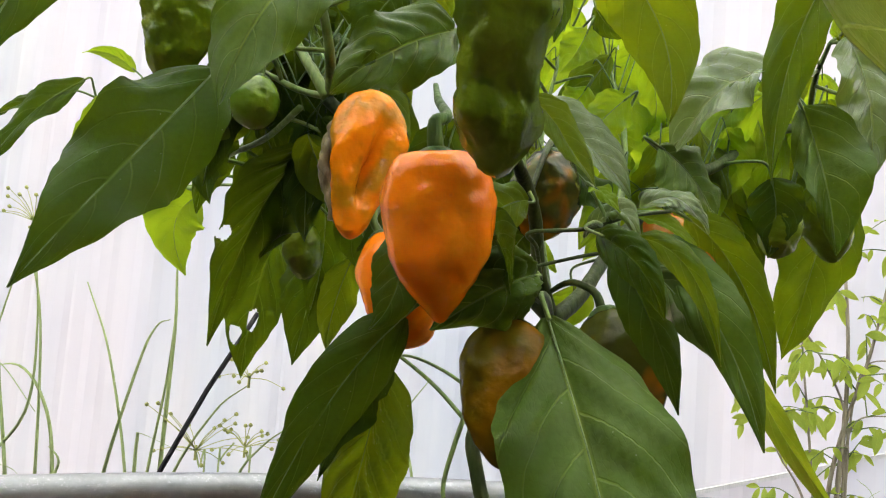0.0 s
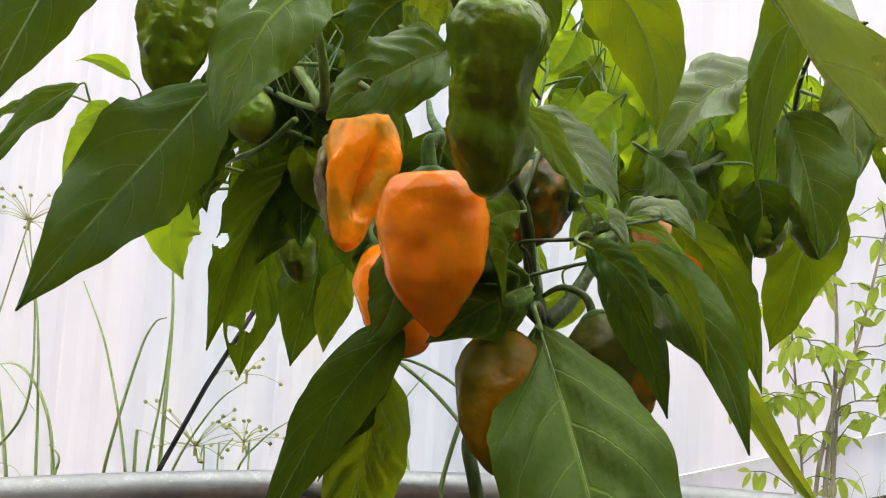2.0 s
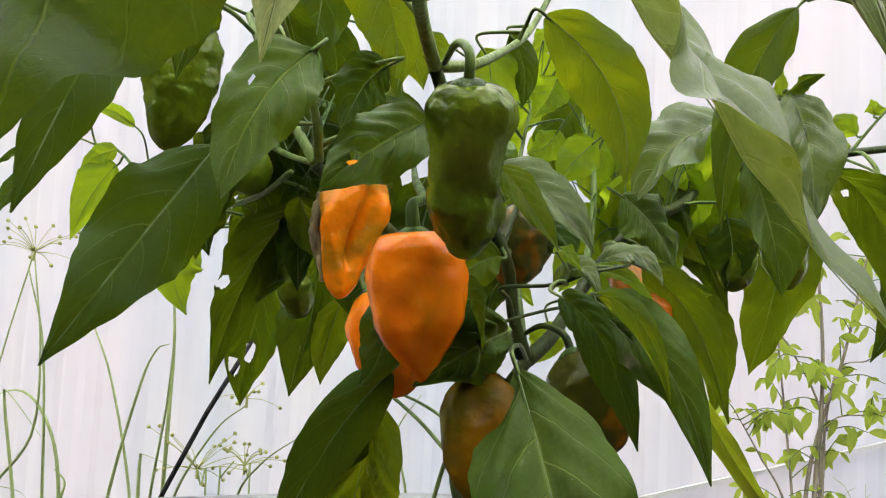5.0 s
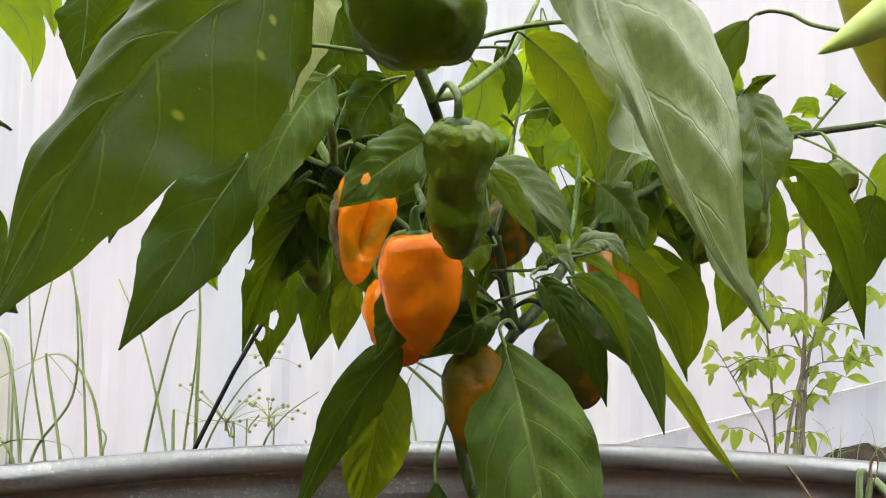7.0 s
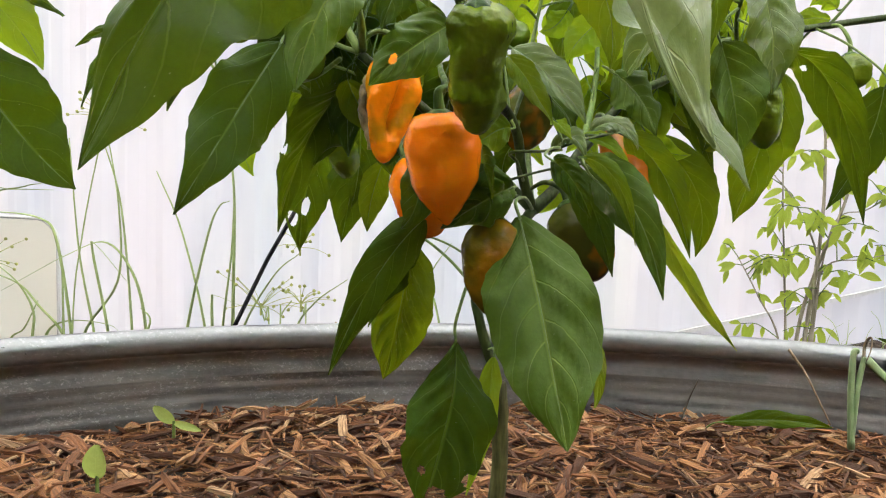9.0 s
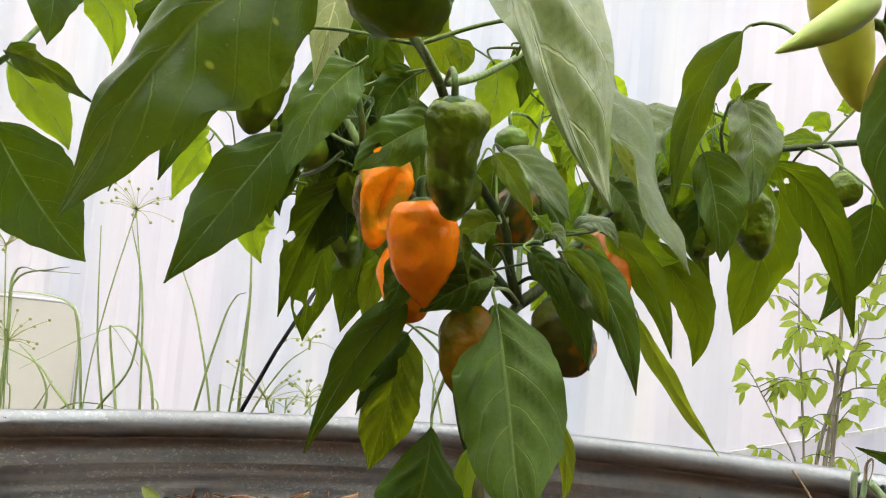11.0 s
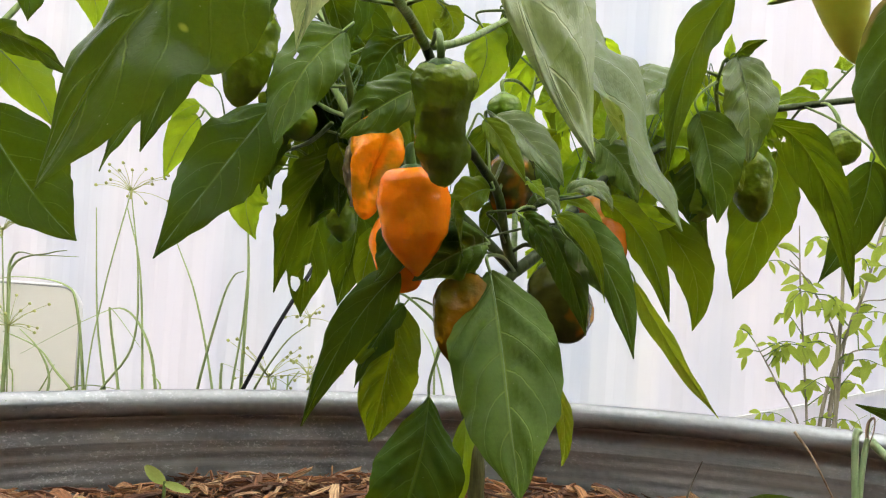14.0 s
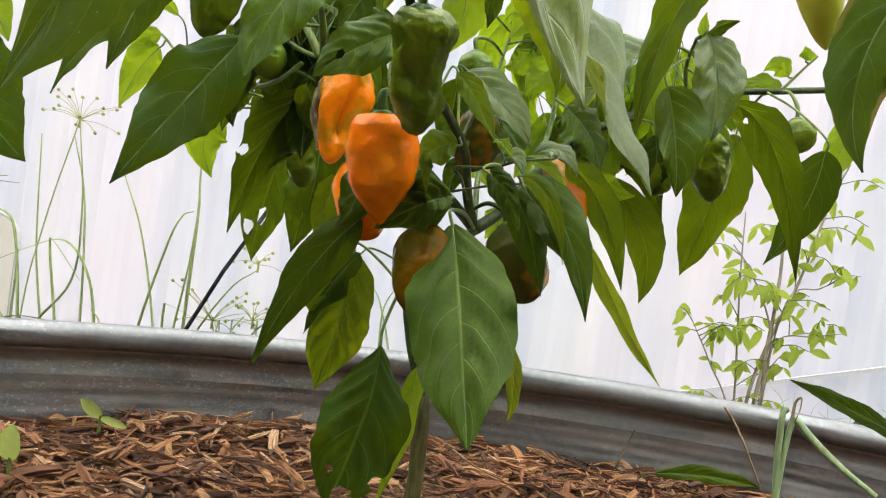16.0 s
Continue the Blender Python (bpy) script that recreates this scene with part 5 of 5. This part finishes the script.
sedge((-0.66, 0.62, 0.0), [[(-0.648, 0.620, 0.496), (-0.629, 0.620, 0.670), (-0.592, 0.620, 0.839)], [(-0.784, 0.620, 0.482), (-0.803, 0.620, 0.656), (-0.814, 0.620, 0.763)], [(-0.774, 0.620, 0.483), (-0.784, 0.620, 0.552), (-0.790, 0.620, 0.613)]], [[(-0.610, 0.620, 0.500), (-0.635, 0.620, 0.635), (-0.650, 0.620, 0.809)], [(-0.587, 0.620, 0.502), (-0.613, 0.620, 0.637), (-0.608, 0.620, 0.650), (-0.559, 0.620, 0.598)], [(-0.648, 0.620, 0.496), (-0.671, 0.620, 0.649), (-0.699, 0.620, 0.686), (-0.780, 0.620, 0.692), (-0.839, 0.620, 0.681)], [(-0.526, 0.620, 0.508), (-0.544, 0.620, 0.600), (-0.589, 0.620, 0.654), (-0.654, 0.620, 0.633), (-0.765, 0.620, 0.571)], [(-0.657, 0.620, 0.495), (-0.703, 0.620, 0.551), (-0.736, 0.620, 0.583), (-0.799, 0.620, 0.604)], [(-0.549, 0.620, 0.506), (-0.567, 0.620, 0.709), (-0.597, 0.620, 0.812)], [(-0.630, 0.620, 0.506), (-0.573, 0.620, 0.597), (-0.571, 0.620, 0.709), (-0.591, 0.620, 0.830)], [(-0.715, 0.620, 0.489), (-0.712, 0.620, 0.541), (-0.736, 0.620, 0.583), (-0.770, 0.620, 0.610)], [(-0.754, 0.620, 0.485), (-0.728, 0.620, 0.514), (-0.704, 0.620, 0.559)], [(-0.662, 0.620, 0.494), (-0.663, 0.620, 0.580), (-0.664, 0.620, 0.632)], [(-0.696, 0.620, 0.491), (-0.661, 0.620, 0.529), (-0.585, 0.620, 0.528), (-0.563, 0.620, 0.504)], [(-0.793, 0.620, 0.720), (-0.744, 0.620, 0.728), (-0.675, 0.620, 0.730)], [(-0.792, 0.620, 0.706), (-0.725, 0.620, 0.733), (-0.696, 0.620, 0.739)]], [((-0.592, 0.620, 0.837), 0.055, 16), ((-0.814, 0.620, 0.763), 0.05, 14), ((-0.790, 0.620, 0.613), 0.06, 16)], "tall green sedge with starry seed heads")
sedge((-0.50, 0.63, 0.0), [[(-0.334, 0.620, 0.528), (-0.341, 0.620, 0.551), (-0.347, 0.620, 0.571)], [(-0.317, 0.620, 0.529), (-0.315, 0.620, 0.562), (-0.300, 0.620, 0.584)]], [[(-0.464, 0.620, 0.514), (-0.432, 0.620, 0.668), (-0.414, 0.620, 0.716), (-0.397, 0.620, 0.726)], [(-0.407, 0.620, 0.520), (-0.394, 0.620, 0.646), (-0.391, 0.620, 0.726)], [(-0.422, 0.620, 0.519), (-0.423, 0.620, 0.577), (-0.417, 0.620, 0.584), (-0.369, 0.620, 0.569), (-0.347, 0.620, 0.571)], [(-0.431, 0.620, 0.518), (-0.470, 0.620, 0.674), (-0.511, 0.620, 0.765)], [(-0.526, 0.620, 0.508), (-0.521, 0.620, 0.542), (-0.536, 0.620, 0.558)], [(-0.390, 0.620, 0.722), (-0.395, 0.620, 0.789), (-0.393, 0.620, 0.824)], [(-0.378, 0.620, 0.523), (-0.329, 0.620, 0.618), (-0.289, 0.620, 0.655)]], [((-0.347, 0.620, 0.571), 0.075, 15), ((-0.289, 0.620, 0.663), 0.04, 9)], "green sedge with bent blades and seed heads")
sedge((-0.22, 0.66, 0.0), [[(-0.278, 0.620, 0.533), (-0.281, 0.620, 0.565), (-0.287, 0.620, 0.581)]], [[(-0.095, 0.620, 0.552), (-0.096, 0.620, 0.631), (-0.067, 0.620, 0.681)], [(-0.079, 0.620, 0.553), (-0.101, 0.620, 0.630), (-0.119, 0.620, 0.661)], [(-0.295, 0.620, 0.531), (-0.265, 0.620, 0.583), (-0.217, 0.620, 0.620)]], [((-0.286, 0.620, 0.580), 0.05, 14)], "thin green sedge behind the tank rim")

stake = thing("plant_stake", (-0.475, 0.550, 0.000), "thin black leaning plant stake", "stake")
tube_part("rod", [(-0.605, 0.550, -0.010), (-0.355, 0.550, 0.563), (-0.262, 0.550, 0.743)], 0.0032, 0.003, STAKE, stake, steps=3)



def shrub(at, stems, twigs, label):
    """A thin open shrub: several tapered stems and many small separate leaves."""
    ob = thing("shrub", at, label, "shrub")
    rng = random.Random(5)
    spots = []
    for pts, r in stems:
        line = spline(pts, 8)
        spots += line[6:] + line[len(line) // 2:]
        v, f = tube(line, (r * 0.8, r * 0.3), 7, 1.0, 0.15)
        part("stem", mesh("stem", shifted(v, ob), f), BARK, ob)
    for _ in range(twigs):
        q = rng.choice(spots)
        d = Vector((rng.uniform(-1, 1), rng.uniform(-0.7, 0.7), rng.uniform(-0.1, 0.8))).normalized()
        reach = rng.uniform(0.03, 0.09)
        twig = spline([q, q + d * reach * 0.55, q + d * reach - Vector((0, 0, reach * 0.25))], 4)
        v, f = tube(twig, (0.0011, 0.0006), 5)
        shoot = part("twig", mesh("twig", shifted(v, ob), f), GREEN_STEM, ob)
        for k in range(rng.randint(3, 5)):
            start = twig[min(len(twig) - 1, 3 + 2 * k)]
            shrub_leaf(shoot, start, rng)
    return ob


def shrub_leaf(shoot, start, rng):
    """A small drooping leaf on a twig."""
    d = Vector((rng.uniform(-1, 1), rng.uniform(-0.6, 0.6), rng.uniform(-1.2, 0.3))).normalized()
    size = rng.uniform(0.014, 0.036)
    n = Vector((rng.uniform(-0.6, 0.6), -1, rng.uniform(-0.2, 0.9))).normalized()
    side = d.cross(n).normalized()
    verts, faces, uvs = [], [], []
    for i in range(7):
        u = i / 6
        h = 0.21 * size * (math.sin(math.pi * min(1, u * 1.02)) ** 0.8) + 0.0002
        for w in (-1, 0, 1):
            verts.append(start + d * (size * u) + side * (h * w) - Vector((0, 0, 0.3 * size * u * u)) + n * (0.3 * h * abs(w)))
            uvs.append((u, w * 0.5 + 0.5))
    for i in range(6):
        for j in range(2):
            k = i * 3 + j
            faces.append((k, k + 1, k + 4, k + 3))
    part("leaf", mesh("leaf", shifted(verts, shoot), faces, uvs), SHRUB_LEAF, shoot)


shrub((0.528, 0.950, 0.30), [([(0.528, 0.950, 0.3), (0.528, 0.950, 0.499), (0.537, 0.950, 0.633), (0.540, 0.950, 0.748), (0.533, 0.950, 0.864), (0.522, 0.950, 0.942)], 0.0060), ([(0.514, 0.950, 0.3), (0.514, 0.950, 0.498), (0.531, 0.950, 0.613), (0.573, 0.950, 0.751), (0.605, 0.950, 0.898), (0.628, 0.950, 0.967)], 0.0050), ([(0.496, 0.950, 0.3), (0.496, 0.950, 0.496), (0.485, 0.950, 0.628), (0.473, 0.950, 0.743), (0.465, 0.950, 0.860)], 0.0035), ([(0.487, 0.950, 0.3), (0.487, 0.950, 0.495), (0.443, 0.950, 0.586), (0.403, 0.950, 0.655)], 0.0030), ([(0.541, 0.950, 0.3), (0.541, 0.950, 0.510), (0.539, 0.950, 0.652), (0.491, 0.950, 0.754), (0.453, 0.950, 0.800)], 0.0035), ([(0.536, 0.950, 0.3), (0.536, 0.950, 0.519), (0.550, 0.950, 0.639), (0.612, 0.950, 0.659), (0.664, 0.950, 0.673)], 0.0025), ([(0.537, 0.950, 0.3), (0.537, 0.950, 0.500), (0.557, 0.950, 0.711), (0.609, 0.950, 0.744), (0.644, 0.950, 0.766)], 0.0025)], 62, "open shrub with thin stems and small yellow green leaves")
batten = part("trim", mesh("trim", *tube([Vector((0.217, 1.530, 0.338)), Vector((0.621, 1.530, 0.457)), Vector((1.024, 1.530, 0.577))], (0.007, 0.007), 4)), BATTEN, smooth=False)
tagged(batten, "white painted batten slanting along the foot of the wall", "batten", "", "structure")

tuft = thing("grass_tuft", (0.62, 0.90, 0.45), "sparse green grass on the soil heap", "grass")
trng = random.Random(9)
for _ in range(26):
    x, y = trng.uniform(0.54, 0.95), trng.uniform(0.80, 0.96)
    dx, dz = trng.uniform(-0.05, 0.05), trng.uniform(0.03, 0.09)
    tube_part("blade", [(x, y, 0.36), (x, y, 0.47), (x + dx * 0.4, y, 0.49 + dz * 0.7), (x + dx, y, 0.49 + dz)], 0.0022, 0.0006, GRASS, tuft, sides=5, flat=0.3, steps=4)



# ---- small things on the mulch ----


def sprout(at, blades, label):
    """A seedling: a short pale stem with rounded seed leaves."""
    ob = thing("seedling", at, label, "seedling", "seedlings")
    a = Vector(at)
    tube_part("stem", [a - Vector((0, 0, 0.006)), a + Vector((0, 0, 0.008)), a + Vector((0, 0, 0.012))], 0.0018, 0.0015, GREEN_STEM, ob, sides=7)
    for tip, width in blades:
        b, t = a + Vector((0, 0, 0.010)), Vector(tip)
        d = t - b
        n = Vector((0.2, -1, 0.4))
        n = (n - d.normalized() * n.dot(d.normalized())).normalized()
        s = d.normalized().cross(n)
        verts, faces, uvs = [], [], []
        for i in range(13):
            u = i / 12
            h = width / 2 * math.sin(math.pi * (0.04 + 0.93 * u)) ** 0.6
            for j in range(7):
                w = j / 3 - 1
                verts.append(b + d * u + s * (h * w) + n * (0.35 * h * w * w + 0.08 * d.length * math.sin(math.pi * u)))
                uvs.append((u, w * 0.5 + 0.5))
        for i in range(12):
            for j in range(6):
                k = i * 7 + j
                faces.append((k, k + 1, k + 8, k + 7))
        part("seed_leaf", mesh("seed_leaf", shifted(verts, ob), faces, uvs), SEED_LEAF, ob)
    return ob


sprout((-0.299, 0.255, 0.509), [((-0.316, 0.246, 0.537), 0.012), ((-0.268, 0.250, 0.515), 0.008)], "pale green seedling with two leaves in the mulch")
sprout((-0.305, 0.130, 0.501), [((-0.302, 0.125, 0.542), 0.020)], "pale green seedling with one rounded leaf")

onion = thing("onion_plant", (0.362, 0.300, 0.539), "young onion with folded hollow green leaves", "onion")
tube_part("leaf", [(0.363, 0.300, 0.534), (0.358, 0.300, 0.588), (0.357, 0.300, 0.626), (0.361, 0.302, 0.628)], 0.0045, 0.0035, ONION, onion, flat=0.7)
tube_part("leaf", [(0.362, 0.300, 0.536), (0.364, 0.302, 0.589), (0.368, 0.304, 0.619), (0.369, 0.304, 0.623)], 0.0042, 0.0032, ONION, onion, flat=0.7)
tube_part("leaf", [(0.371, 0.304, 0.621), (0.389, 0.302, 0.604), (0.416, 0.295, 0.583), (0.447, 0.290, 0.564)], 0.0046, 0.003, ONION, onion, flat=0.75)
tube_part("dry_tip", [(0.368, 0.304, 0.619), (0.368, 0.304, 0.636), (0.373, 0.304, 0.642), (0.372, 0.300, 0.632), (0.369, 0.300, 0.620)], 0.003, 0.001, TWIG, onion, "shrivelled tan leaf tip", flat=0.4)


fallen = thing("fallen_leaf", (0.323, 0.400, 0.523), "drying curled leaf lying on the mulch", "leaf")
leaf(fallen, (0.268, 0.400, 0.520), (0.318, 0.385, 0.531), (0.370, 0.370, 0.532), 0.019, (0.1, -0.75, 0.65), 0.4, "h", 0.7, anchor=(0.247, 0.420, 0.495))

tagged(tube_part("twig", [(0.336, 0.420, 0.602), (0.354, 0.410, 0.576), (0.376, 0.390, 0.529)], 0.0016, 0.0008, TWIG, thing("dry_twig", (0.376, 0.390, 0.529), "thin dry pale twig standing in the mulch", "twig", "twigs")))
tagged(tube_part("twig", [(0.247, 0.440, 0.556), (0.239, 0.440, 0.535), (0.229, 0.430, 0.509)], 0.0007, 0.0012, BOARD, thing("dry_twig", (0.229, 0.430, 0.509), "thin dark twig standing in the mulch", "twig", "twigs")))
tagged(tube_part("twig", [(0.052, 0.250, 0.550), (0.075, 0.240, 0.541), (0.102, 0.230, 0.536)], 0.0012, 0.0006, TWIG, thing("dry_twig", (0.102, 0.230, 0.536), "thin dry pale twig standing in the mulch", "twig", "twigs")))
tagged(tube_part("twig", [(-0.198, 0.490, 0.584), (-0.184, 0.485, 0.558), (-0.173, 0.480, 0.545)], 0.0012, 0.0006, TWIG, thing("dry_twig", (-0.173, 0.480, 0.545), "thin dry pale twig standing in the mulch", "twig", "twigs")))

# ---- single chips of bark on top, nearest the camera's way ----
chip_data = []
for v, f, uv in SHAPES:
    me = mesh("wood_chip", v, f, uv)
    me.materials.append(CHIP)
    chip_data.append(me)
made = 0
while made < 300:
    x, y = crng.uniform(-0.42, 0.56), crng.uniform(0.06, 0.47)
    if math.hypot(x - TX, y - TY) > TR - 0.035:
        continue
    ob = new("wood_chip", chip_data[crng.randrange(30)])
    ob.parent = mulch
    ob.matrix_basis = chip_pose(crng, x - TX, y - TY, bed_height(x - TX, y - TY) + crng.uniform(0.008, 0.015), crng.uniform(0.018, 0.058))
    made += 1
